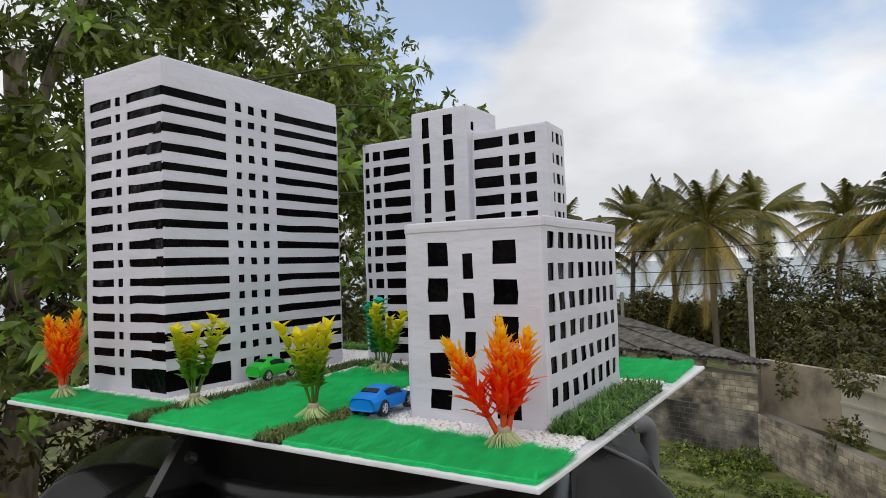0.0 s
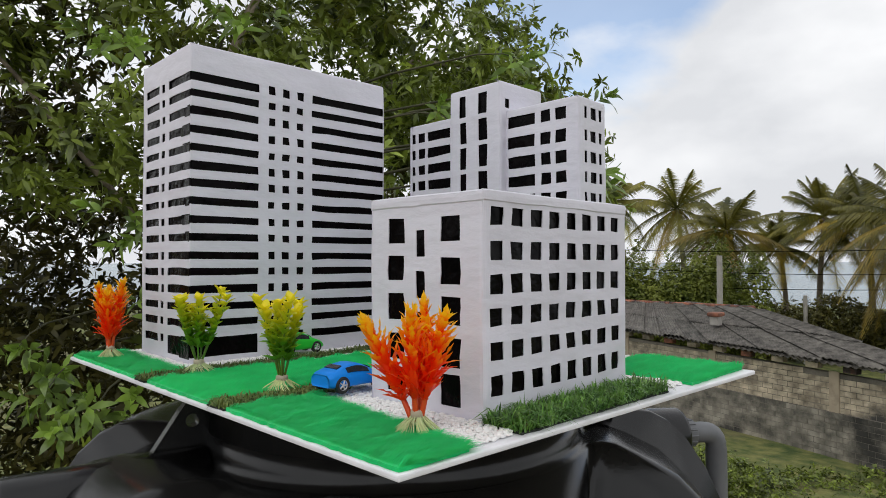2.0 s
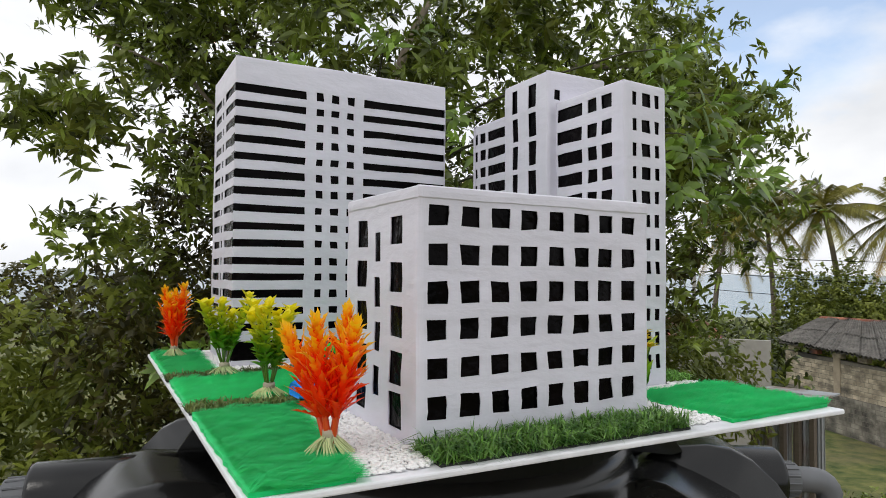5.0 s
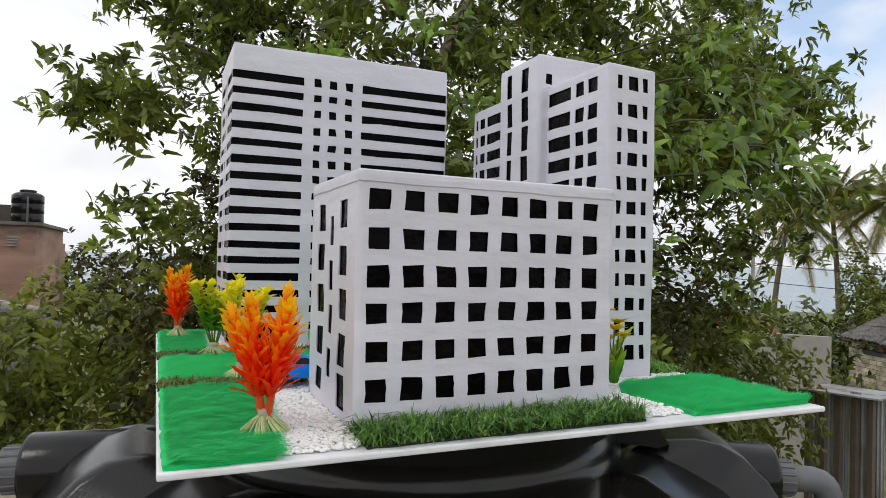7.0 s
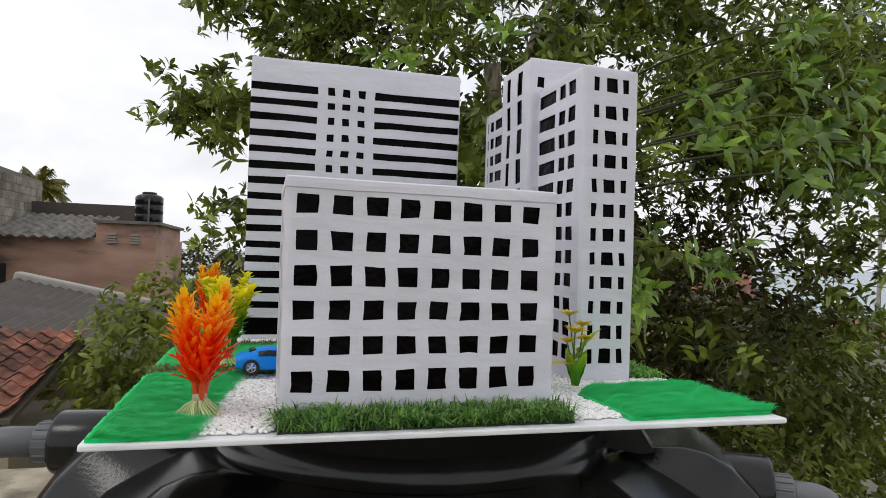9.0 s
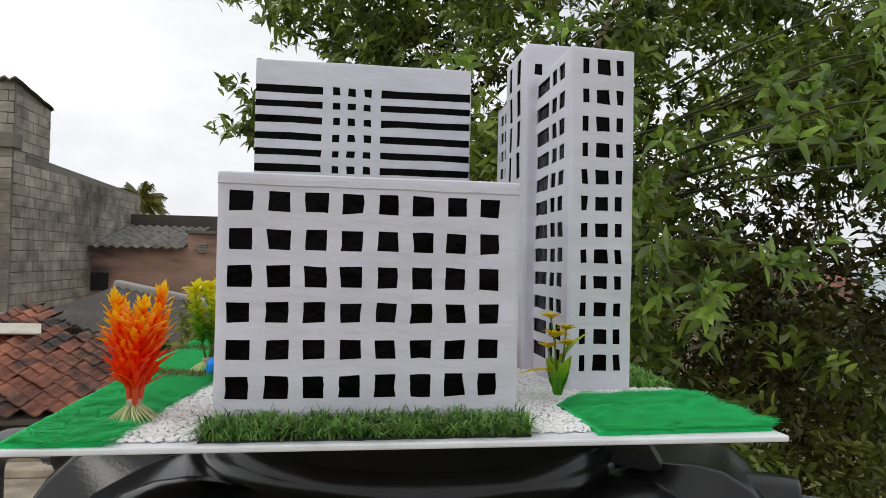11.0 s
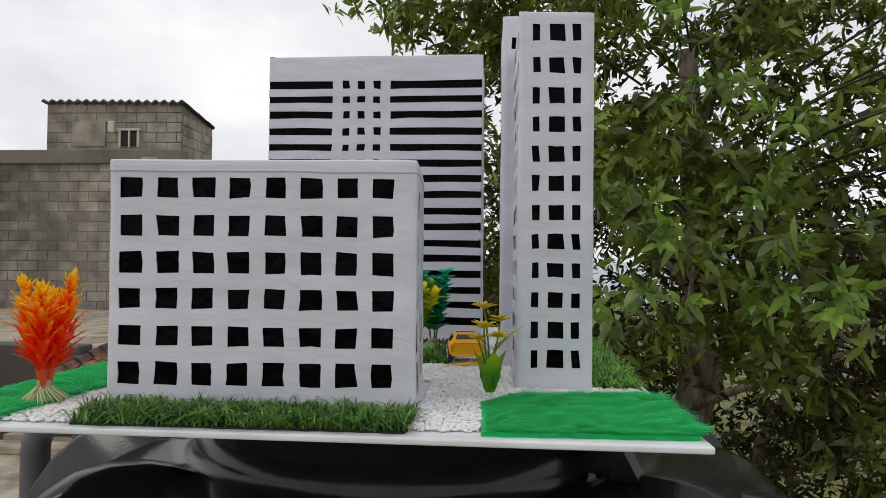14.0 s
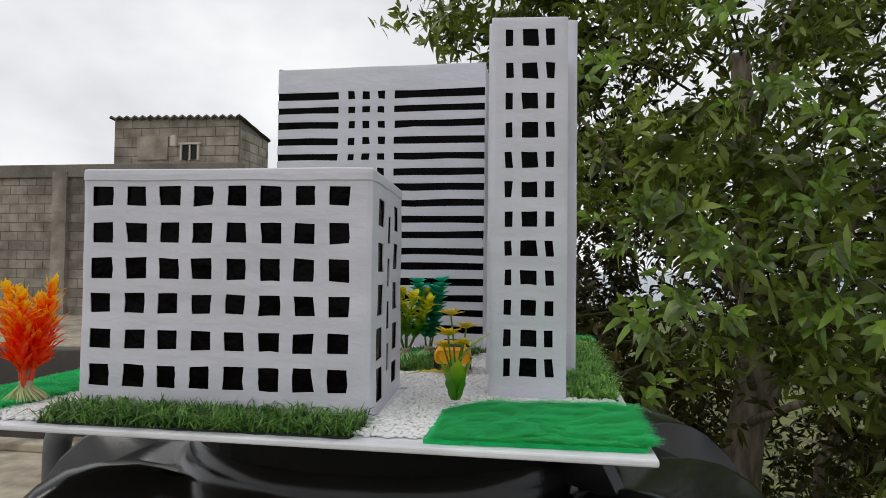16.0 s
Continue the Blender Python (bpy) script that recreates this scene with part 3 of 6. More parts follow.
LAWNS = [
    ([(0.449, 0.190), (0.521, 0.190), (0.530, 0.300), (0.549, 0.452), (0.449, 0.456)], "bright green fur lawn beside the low paper block", (0.95, -0.3)),
    ([(0.449, 0.493), (0.560, 0.493), (0.610, 0.500), (0.790, 0.515), (0.855, 0.640), (0.850, 0.668), (0.449, 0.668)], "wide green fur lawn between the paper buildings", (0.9, 0.2)),
    ([(0.449, 0.706), (0.508, 0.704), (0.512, 0.850), (0.520, 0.980), (0.449, 0.980)], "green fur lawn beside the wide paper tower", (0.9, -0.2)),
    ([(0.908, 0.196), (1.068, 0.202), (1.070, 0.350), (1.050, 0.356), (0.935, 0.340), (0.905, 0.300)], "green fur lawn at the board's corner by the slim block", (0.95, -0.2)),
    ([(1.026, 0.905), (1.072, 0.905), (1.072, 0.980), (0.990, 0.980)], "green fur patch behind the slim paper block", (0.9, 0.1)),
]
for poly, label, lean in LAWNS:
    fur_mat(poly, label, lean)
TURFS = [
    ([(0.588, 0.1935), (0.851, 0.196), (0.852, 0.239), (0.588, 0.239)], "dark green artificial grass strip before the low block", TURF, 0.0150, 300000),
    ([(0.447, 0.456), (0.598, 0.450), (0.604, 0.486), (0.447, 0.493)], "narrow dry artificial grass strip between fur lawns", TURF_DRY, 0.0085, 260000),
    ([(0.447, 0.669), (0.700, 0.682), (0.905, 0.712), (0.905, 0.738), (0.690, 0.712), (0.447, 0.704)], "narrow dry artificial grass strip before the wide tower", TURF_DRY, 0.0085, 260000),
    ([(1.020, 0.385), (1.066, 0.385), (1.071, 0.640), (1.070, 0.900), (1.034, 0.900), (1.036, 0.625), (1.020, 0.500)], "green artificial grass strip along the slim block", TURF, 0.013, 300000),
    ([(0.792, 0.512), (0.862, 0.520), (0.868, 0.640), (0.900, 0.700), (0.860, 0.705), (0.846, 0.630)], "artificial grass strip in the courtyard", TURF, 0.012, 300000),
]
for poly, label, mat, tall, dens in TURFS:
    turf(poly, label, mat, tall, dens)

# white pebbles over the rest of the board
pebbles = thing("white_pebbles", (0, 0, 0), "small white gravel glued round the paper buildings", "gravel", "", "stuff")
step = 0.0031
gx, gy = np.meshgrid(np.arange(0.4500, 1.070, step), np.arange(0.190, 0.982, step * 0.9))
gx, gy = gx.ravel() + rng.uniform(-0.0016, 0.0016, gx.size), gy.ravel() + rng.uniform(-0.0016, 0.0016, gy.size)
free = np.ones(len(gx), bool)
for poly, *_ in LAWNS + TURFS:
    free &= ~in_poly(poly, gx, gy)
for bx0, bx1, by0, by1 in ((AX0, AX1, AY0, AY1), (BX0, BX1, BY0, BY1), (CX0, CX1, CY0, CY1), (MX0, MX1, MY0, MY1), (NX0, NX1, NY0, NY1)):
    free &= ~((gx > bx0 - 0.001) & (gx < bx1 + 0.001) & (gy > by0 - 0.001) & (gy < by1 + 0.001))
free &= rng.random(len(gx)) > 0.03
free &= (gx > 0.462) & (gx < 1.062) & (gy > 0.205) & (gy < 0.972) | ((gy > 0.197) & (gx > 0.53) & (gx < 0.584)) | ((gy > 0.215) & (gx > 0.856) & (gx < 0.902))
gx, gy = gx[free], gy[free]
g = (1 + 5 ** 0.5) / 2
ico = np.array([(-1, g, 0), (1, g, 0), (-1, -g, 0), (1, -g, 0), (0, -1, g), (0, 1, g), (0, -1, -g), (0, 1, -g), (g, 0, -1), (g, 0, 1), (-g, 0, -1), (-g, 0, 1)]) / 1.902
icof = [(0, 11, 5), (0, 5, 1), (0, 1, 7), (0, 7, 10), (0, 10, 11), (1, 5, 9), (5, 11, 4), (11, 10, 2), (10, 7, 6), (7, 1, 8),
        (3, 9, 4), (3, 4, 2), (3, 2, 6), (3, 6, 8), (3, 8, 9), (4, 9, 5), (2, 4, 11), (6, 2, 10), (8, 6, 7), (9, 8, 1)]
n = len(gx)
rad = rng.uniform(0.0017, 0.0027, n)
ca, sa = np.cos(rng.uniform(0, 6.28, n)), np.sin(rng.uniform(0, 6.28, n))
shape = ico[None] * rad[:, None, None] * np.stack([rng.uniform(0.9, 1.45, n), rng.uniform(0.75, 1.1, n), rng.uniform(0.45, 0.75, n)], 1)[:, None]
shape = shape * rng.uniform(0.85, 1.15, (n, 12, 1))
rx = shape[..., 0] * ca[:, None] - shape[..., 1] * sa[:, None]
ry = shape[..., 0] * sa[:, None] + shape[..., 1] * ca[:, None]
pv = np.stack([rx + gx[:, None], ry + gy[:, None], shape[..., 2] + (TOP + rad * 0.55 + rng.uniform(0, 0.0013, n))[:, None]], -1)
me = quick_mesh("stones", pv, icof, PEBBLE)
me.polygons.foreach_set("use_smooth", [True] * len(me.polygons))
tagged(part_mesh("stones", me, pebbles), kind="stuff")


# ---- plastic plants ----
def tip_attribute(me, values):
    at = me.attributes.new("tip", "FLOAT", "POINT")
    at.data.foreach_set("value", np.array(values, np.float32))


ORANGE = height_blend(material("plastic_orange", (0.8, 0.12, 0.01), rough=0.3, trans=0.5), (1.0, 0.058, 0.003), (1.0, 0.62, 0.010), 0.54, 0.98)
YELLOW_GREEN = height_blend(material("plastic_yellow_green", (0.4, 0.5, 0.03), rough=0.32, trans=0.42), (0.15, 0.36, 0.02), (0.95, 0.82, 0.02), 0.30, 0.95)
TEAL = height_blend(material("plastic_teal", (0.01, 0.22, 0.13), rough=0.4, trans=0.25), (0.018, 0.27, 0.11), (0.014, 0.50, 0.31), 0.15, 0.8)
FLOWER = material("plastic_yellow", (0.80, 0.60, 0.01), rough=0.4, trans=0.25, vary=0.15)
CUP = height_blend(material("plastic_leaf_green", (0.1, 0.3, 0.03), rough=0.35, trans=0.25), (0.09, 0.30, 0.014), (0.40, 0.52, 0.02), 0.4, 1.0)
STRAW = material("plastic_root", (0.78, 0.84, 0.48), rough=0.6, trans=0.35, vary=0.2)
TIE = material("clear_plastic_tie", (0.62, 0.52, 0.40), rough=0.3, trans=0.3)
STALK_ORANGE = material("plastic_stalk_orange", (0.70, 0.07, 0.01), rough=0.4)
STALK_GREEN = material("plastic_stalk_green", (0.10, 0.20, 0.02), rough=0.4)


def leaf_blade(base, way, up, length, width, curl, segs=4, tooth=0.0, round_=False):
    """A curved leaf: verts, faces, and how far along each vert lies."""
    way, up = Vector(way).normalized(), Vector(up).normalized()
    side = way.cross(up)
    side = side.normalized() if side.length > 1e-4 else Vector((1, 0, 0))
    up = side.cross(way)
    v, f, t = [], [], []
    for k in range(segs + 1):
        s = k / segs
        w = width * (math.sin(math.pi * min(1.0, 0.12 + 0.88 * s)) ** 0.75 if round_ else (0.55 + 0.9 * s) * (1 - s) ** 0.6 * 1.15)
        w *= 1 + (tooth if k % 2 else -tooth)
        p = Vector(base) + way * (length * s) + up * (-curl * length * s * s)
        v += [p - side * w * 0.5 + up * w * 0.22, p, p + side * w * 0.5 + up * w * 0.22]
        t += [s, s, s]
        if k:
            o = 3 * k
            f += [(o - 3, o - 2, o + 1, o), (o - 2, o - 1, o + 2, o + 1)]
    return v, f, t


def foliage(name, blades, mat, parent, label=""):
    """One mesh out of many leaves; each is ((verts, faces, along), low, high) with the tip value running from low to high."""
    v, f, tips = [], [], []
    for (bv, bf, bt), lo, hi in blades:
        o = len(v)
        v += bv
        f += [tuple(i + o for i in q) for q in bf]
        tips += [lo + (hi - lo) * s for s in bt]
    me = mesh_of(name, v, f, mat, True)
    tip_attribute(me, tips)
    return part_mesh(name, me, parent, label)


def roots(parent, rad, tall, n, mat=None):
    b = []
    for k in range(n):
        a = random.uniform(0, 6.283)
        r0 = 0.3 * rad * random.random()
        w = random.uniform(0.6, 1.2)
        b.append(tube([(r0 * math.cos(a), r0 * math.sin(a), tall), (0.55 * rad * w * math.cos(a), 0.55 * rad * w * math.sin(a), tall * 0.6),
                       (rad * w * math.cos(a + 0.2), rad * w * math.sin(a + 0.2), 0.001)], [0.0005, 0.0005, 0.0003], 4))
    v, f = merge(b)
    part_mesh("root_tuft", mesh_of("root_tuft", v, f, mat or STRAW), parent, "pale yellow plastic root fibres")
    v, f = lathe([(0.3 * rad, tall * 0.75), (0.36 * rad, tall * 0.9), (0.36 * rad, tall * 1.2), (0.28 * rad, tall * 1.3)], 12)
    part_mesh("tie", mesh_of("tie", v, f, TIE, True), parent, "pale tie round the stems")


def curve_points(base, lean, height, bow, n=6):
    return [Vector((base[0] + lean[0] * s + bow * lean[1] * s * (1 - s), base[1] + lean[1] * s - bow * lean[0] * s * (1 - s), base[2] + height * s)) for s in [k / n for k in range(n + 1)]]


def orange_plant(at, label, stems, scale=1.0, seed=1):
    random.seed(seed)
    t = thing("plastic_plant", at, label, "plastic plant", "plastic plants")
    roots(t, 0.017 * scale, 0.014 * scale, 120)
    for lx, ly, h in stems:
        pts = curve_points((lx * 0.12, ly * 0.12, 0.008), (lx, ly), h, 0.25, 10)
        v, f = tube(pts, [0.0030 - 0.0002 * k for k in range(len(pts))], 6)
        stem = part_mesh("stem", mesh_of("stem", v, f, STALK_ORANGE, True), t)
        blades = []
        for k in range(13):
            s = 0.21 + 0.79 * k / 12
            i = min(len(pts) - 2, int(s * (len(pts) - 1)))
            p = pts[i].lerp(pts[i + 1], s * (len(pts) - 1) - i)
            axis = (pts[i + 1] - pts[i]).normalized()
            m = 6 if k < 12 else 9
            for j in range(m):
                a = 6.283 * j / m + 0.8 * k + random.uniform(-0.25, 0.25)
                out = Vector((math.cos(a), math.sin(a), 0))
                open_ = random.uniform(0.50, 1.0) * (1.0 if k < 11 else 0.6)
                way = axis * (1.15 - 0.5 * open_) + out * open_
                ln = random.uniform(0.019, 0.030) * scale * (0.70 + 0.5 * math.sin(math.pi * min(1, 0.25 + 0.8 * k / 12)))
                blades.append((leaf_blade(p, way, axis, ln, 0.0066 * scale, random.uniform(-0.45, 0.25), 9, 0.34),
                               0.10 + 0.38 * k / 12, 0.56 + 0.62 * k / 12 + random.uniform(-0.12, 0.12)))
        foliage("leaves", blades, ORANGE, stem, "orange serrated leaves with yellow tips")
    return t


orange_plant((0.524, 0.254, 1.2005), "orange plastic plant with yellow tips before the low block",
             [(0.014, 0.008, 0.088), (-0.018, 0.034, 0.074), (0.009, -0.017, 0.080), (-0.012, -0.006, 0.084)], 1.0, 4)
orange_plant((0.479, 0.901, 1.2015), "orange plastic plant with yellow tips beside the wide tower",
             [(-0.012, 0.007, 0.090), (0.010, -0.012, 0.096), (0.002, 0.011, 0.084), (-0.008, -0.012, 0.078)], 0.95, 9)


def bushy_plant(at, label, mat, scale, seed, stems=6, leaf=0.0158, spread=0.034, low=0.0, high=1.0):
    random.seed(seed)
    t = thing("plastic_plant", at, label, "plastic plant", "plastic plants")
    roots(t, 0.018 * scale, 0.012, 60)
    for n in range(stems):
        a = 6.283 * n / stems + random.uniform(-0.4, 0.4)
        r = spread * random.uniform(0.4, 1.1) * scale
        h = random.uniform(0.062, 0.088) * scale
        pts = curve_points((0.002 * math.cos(a), 0.002 * math.sin(a), 0.009), (r * math.cos(a), r * math.sin(a)), h, 0.4, 7)
        v, f = tube(pts, [0.0014 - 0.0001 * k for k in range(len(pts))], 5)
        stem = part_mesh("stem", mesh_of("stem", v, f, STALK_GREEN, True), t)
        blades = []
        for k in range(10):
            s = 0.30 + 0.70 * k / 9
            i = min(len(pts) - 2, int(s * (len(pts) - 1)))
            p = pts[i].lerp(pts[i + 1], s * (len(pts) - 1) - i)
            for j in range(3 if k < 9 else 6):
                b = 2.1 * j + 1.3 * k + random.uniform(-0.5, 0.5)
                way = Vector((math.cos(b), math.sin(b), random.uniform(0.4, 1.7)))
                blades.append((leaf_blade(p, way, (0, 0, 1), leaf * scale * random.uniform(0.75, 1.2), 0.60 * leaf * scale, random.uniform(-0.1, 0.35), 4, 0, True),
                               low + (high - low) * (0.70 * k / 9), low + (high - low) * (0.25 + 0.72 * k / 9 + random.uniform(-0.1, 0.15))))
        foliage("leaves", blades, mat, stem)
    return t


bushy_plant((0.518, 0.676, 1.2015), "yellow and green plastic plant on dry turf by the tower", YELLOW_GREEN, 1.04, 21, 7, leaf=0.0145)
bushy_plant((0.534, 0.494, 1.2015), "yellow and green plastic plant near the blue toy car", YELLOW_GREEN, 1.04, 22, 7, leaf=0.0150, high=1.12)
bushy_plant((0.806, 0.600, 1.2015), "yellow and green plastic plant in the courtyard", YELLOW_GREEN, 1.05, 23, 6)


def column_plant(at, label, seed):
    """Upright stems closely set with rounded teal leaves."""
    random.seed(seed)
    t = thing("plastic_plant", at, label, "plastic plant", "plastic plants")
    roots(t, 0.018, 0.011, 60)
    for lx, ly, h in ((-0.013, -0.004, 0.094), (0.014, 0.006, 0.096), (0.002, 0.016, 0.085)):
        pts = curve_points((lx * 0.2, ly * 0.2, 0.008), (lx, ly), h, 0.3, 8)
        v, f = tube(pts, 0.0013, 5)
        stem = part_mesh("stem", mesh_of("stem", v, f, STALK_GREEN, True), t)
        blades = []
        for k in range(12):
            s = 0.2 + 0.8 * k / 11
            i = min(len(pts) - 2, int(s * (len(pts) - 1)))
            p = pts[i].lerp(pts[i + 1], s * (len(pts) - 1) - i)
            for j in range(4):
                b = 1.571 * j + 0.78 * k
                way = Vector((math.cos(b), math.sin(b), random.uniform(0.5, 0.9)))
                blades.append((leaf_blade(p, way, (0, 0, 1), random.uniform(0.015, 0.020), 0.0130, 0.1, 4, 0, True), 0.1 + 0.05 * k, 0.35 + 0.06 * k))
        foliage("leaves", blades, TEAL, stem)
    return t


column_plant((0.831, 0.634, 1.2015), "teal green plastic plant on the courtyard turf", 31)


def flower_plant(at, label):
    random.seed(41)
    t = thing("plastic_plant", at, label, "plastic plant", "plastic plants")
    for a in (0.3, 1.9, 3.5, 5.0):
        w = Vector((math.cos(a), math.sin(a), 1.9))
        foliage("cup_leaf", [(leaf_blade((0, 0, 0.0), w, (-math.cos(a), -math.sin(a), 0.4), 0.043, 0.018, -0.10, 9, 0.07, True), 0.0, 1.0)], CUP, t, "ribbed green cup leaf")
    foliage("fern_leaf", [(leaf_blade((0, 0, 0.018), (-0.9, -0.2, 1.15), (0, 0, 1), 0.034, 0.013, 1.0, 12, 0.28, True), 0.85, 1.2)], FLOWER, t, "drooping yellow fern leaf")
    foliage("fern_leaf", [(leaf_blade((0, 0, 0.030), (0.55, 0.1, 1), (0, 0, 1), 0.046, 0.010, 0.3, 12, 0.28, True), 0.8, 1.1)], CUP, t, "yellow-green fern leaf")
    for lx, ly, h, r in ((-0.006, 0.008, 0.077, 0.014), (0.009, 0.004, 0.066, 0.013), (-0.006, -0.008, 0.060, 0.015), (-0.011, 0.0, 0.048, 0.013), (0.007, -0.008, 0.052, 0.012)):
        pts = curve_points((0, 0, 0.012), (lx, ly), h - 0.012, 0.5, 6)
        v, f = tube(pts, 0.0009, 5)
        stem = part_mesh("stem", mesh_of("stem", v, f, STALK_GREEN, True), t)
        top = pts[-1]
        blades = []
        for k in range(13):
            a = 6.283 * k / 13
            blades.append((leaf_blade(top, (math.cos(a), math.sin(a), random.uniform(0.35, 1.0)), (0, 0, 1), r, r * 0.46, 0.2, 3), 0, 1))
        for k in range(8):
            a = 6.283 * k / 8 + 0.3
            blades.append((leaf_blade(top + Vector((0, 0, 0.001)), (math.cos(a), math.sin(a), 1.0), (0, 0, 1), r * 0.6, r * 0.25, 0.1, 3), 0, 1))
        foliage("flower", blades, FLOWER, stem, "yellow daisy flower")
    return t


flower_plant((0.913, 0.322, 1.2035), "yellow daisy plastic plant with a green cup of leaves")


# ---- toy cars ----
TYRE = material("toy_tyre", (0.012, 0.012, 0.013), rough=0.6)
RIM = material("toy_rim", (0.62, 0.62, 0.64), rough=0.3, metal=0.6)
GLASS_DARK = material("toy_window", (0.014, 0.014, 0.018), rough=0.12)


def taller(prof, k):
    return [(a, b, c * k, d * k, e * k, g) for a, b, c, d, e, g in prof]


def toy_car(at, turn, label, paint, length, width, prof, wheel_r, wheels):
    """prof: stations (x share, half-width share, sill, belt, roof, roof half-width share) from the tail to the nose, heights in metres."""
    t = thing("toy_car", at, label, "toy car", "toy cars")
    t.rotation_euler = (0, 0, radians(turn))
    rings = []
    for sx, hw, sill, belt, roof, rw in prof:
        x, w, q = (sx - 0.5) * length, hw * width / 2, rw * width / 2
        half = [(w * 0.88, sill), (w, sill + 0.25 * (belt - sill)), (w * 1.0, belt - 0.15 * (belt - sill)), (w * 0.96, belt), (q, roof - 0.08 * (roof - belt)), (q * 0.82, roof), (0.0, roof + 0.0004)]
        ring = [(x, -a, z) for a, z in half] + [(x, a, z) for a, z in half[-2::-1]]
        rings.append(ring)
    n = len(rings[0])
    v = [p for r in rings for p in r]
    f = [(i * n + k, i * n + k + 1, (i + 1) * n + k + 1, (i + 1) * n + k) for i in range(len(rings) - 1) for k in range(n - 1)]
    f += [((i + 1) * n, (i + 1) * n + n - 1, i * n + n - 1, i * n) for i in range(len(rings) - 1)]
    f += [tuple(range(n)), tuple((len(rings) - 1) * n + k for k in range(n))[::-1]]
    body = part_mesh("body", mesh_of("body", v, f, paint, True), t)
    md = body.modifiers.new("round", "SUBSURF")
    md.levels = md.render_levels = 2

    def glass(name, quad):
        a, b, c, d = [Vector(q) for q in quad]
        nrm = (b - a).cross(d - a).normalized() * 0.0006
        vs = [p + nrm for p in (a, b, c, d)] + [p - nrm for p in (a, b, c, d)]
        part_mesh(name, mesh_of(name, vs, [(0, 1, 2, 3), (4, 7, 6, 5), (0, 4, 5, 1), (1, 5, 6, 2), (2, 6, 7, 3), (3, 7, 4, 0)], GLASS_DARK), body)

    def on_side(i, s, sy):
        w, z0, z1, q = prof[i][1] * width / 2 * 0.96, prof[i][3], prof[i][4], prof[i][5] * width / 2
        return ((prof[i][0] - 0.5) * length, sy * (w + (q - w) * s), z0 + (z1 - z0) * s)

    cab = [i for i, p in enumerate(prof) if p[4] - p[3] > 0.005]
    i0, i1 = cab[0], cab[-1]
    for sy in (-1, 1):
        for ia, ib in zip(cab, cab[1:]):
            glass("side_window", [on_side(ia, 0.15, sy), on_side(ib, 0.15, sy), on_side(ib, 0.72, sy), on_side(ia, 0.72, sy)][::-sy])
    for ia, ib, name in ((i0 - 1, i0, "rear_window"), (i1 + 1, i1, "windscreen")):
        if 0 <= ia < len(prof):
            xa, xb = (prof[ia][0] - 0.5) * length, (prof[ib][0] - 0.5) * length
            za, zb, qa, qb = prof[ia][4], prof[ib][4], prof[ia][5] * width / 2 * 0.8, prof[ib][5] * width / 2 * 0.75
            lo, hi = 0.28, 0.82
            def at_s(s, y):
                return (xa + (xb - xa) * s, y * (qa + (qb - qa) * s), za + (zb - za) * s + 0.0006)
            q4 = [at_s(lo, -1), at_s(lo, 1), at_s(hi, 1), at_s(hi, -1)]
            glass(name, q4 if name == "windscreen" else q4[::-1])
    for wx in wheels:
        for sy in (-1, 1):
            y = sy * (width / 2 - 0.0022)
            ax = Matrix.Translation(((wx - 0.5) * length, y, wheel_r)) @ Matrix.Rotation(math.pi / 2, 4, "X")
            wv, wf = lathe([(wheel_r * 0.6, -0.0028), (wheel_r * 0.93, -0.0028), (wheel_r, -0.002), (wheel_r, 0.002), (wheel_r * 0.93, 0.0028), (wheel_r * 0.6, 0.0028)], 20)
            wf = wf[:-1]
            wheel = part_mesh("wheel", mesh_of("wheel", [ax @ p for p in wv], wf, TYRE, True), t)
            chunks = [lathe([(wheel_r * 0.2, 0.0026), (wheel_r * 0.12, 0.0029)], 8), lathe([(wheel_r * 0.52, 0.0018), (wheel_r * 0.64, 0.0028), (wheel_r * 0.64, 0.0029)], 20)]
            chunks[1] = (chunks[1][0], chunks[1][1][:-1])
            for k in range(5):
                a = 6.283 * k / 5
                chunks.append(tube([(0, 0, 0.0024), (wheel_r * 0.6 * math.cos(a), wheel_r * 0.6 * math.sin(a), 0.0024)], wheel_r * 0.1, 4))
            rv, rf = merge(chunks)
            flip = Matrix.Identity(4) if sy < 0 else Matrix.Rotation(math.pi, 4, "X")
            part_mesh("rim", mesh_of("rim", [ax @ flip @ Vector(p) for p in rv], rf, RIM), wheel, "silver five-spoke rim")
    return t


BLUE = material("toy_paint_blue", (0.004, 0.25, 0.86), rough=0.42, spec=0.25)
GREEN_PAINT = material("toy_paint_green", (0.03, 0.60, 0.05), rough=0.3, spec=0.3)
YELLOW_PAINT = material("toy_paint_yellow", (0.92, 0.42, 0.006), rough=0.3, spec=0.3)
coupe = [(0.00, 0.80, 0.0065, 0.0150, 0.0180, 0.60), (0.05, 0.94, 0.0050, 0.0172, 0.0202, 0.70), (0.12, 1.0, 0.0045, 0.0178, 0.0212, 0.70), (0.28, 1.0, 0.0042, 0.0180, 0.0255, 0.64),
         (0.42, 1.0, 0.0042, 0.0178, 0.0272, 0.62), (0.54, 1.0, 0.0042, 0.0174, 0.0262, 0.63), (0.64, 1.0, 0.0042, 0.0168, 0.0228, 0.68), (0.76, 1.0, 0.0042, 0.0160, 0.0182, 0.76), (0.88, 0.97, 0.0045, 0.0146, 0.0158, 0.78), (0.96, 0.88, 0.0050, 0.0120, 0.0130, 0.70), (1.0, 0.72, 0.0062, 0.0095, 0.0102, 0.55)]
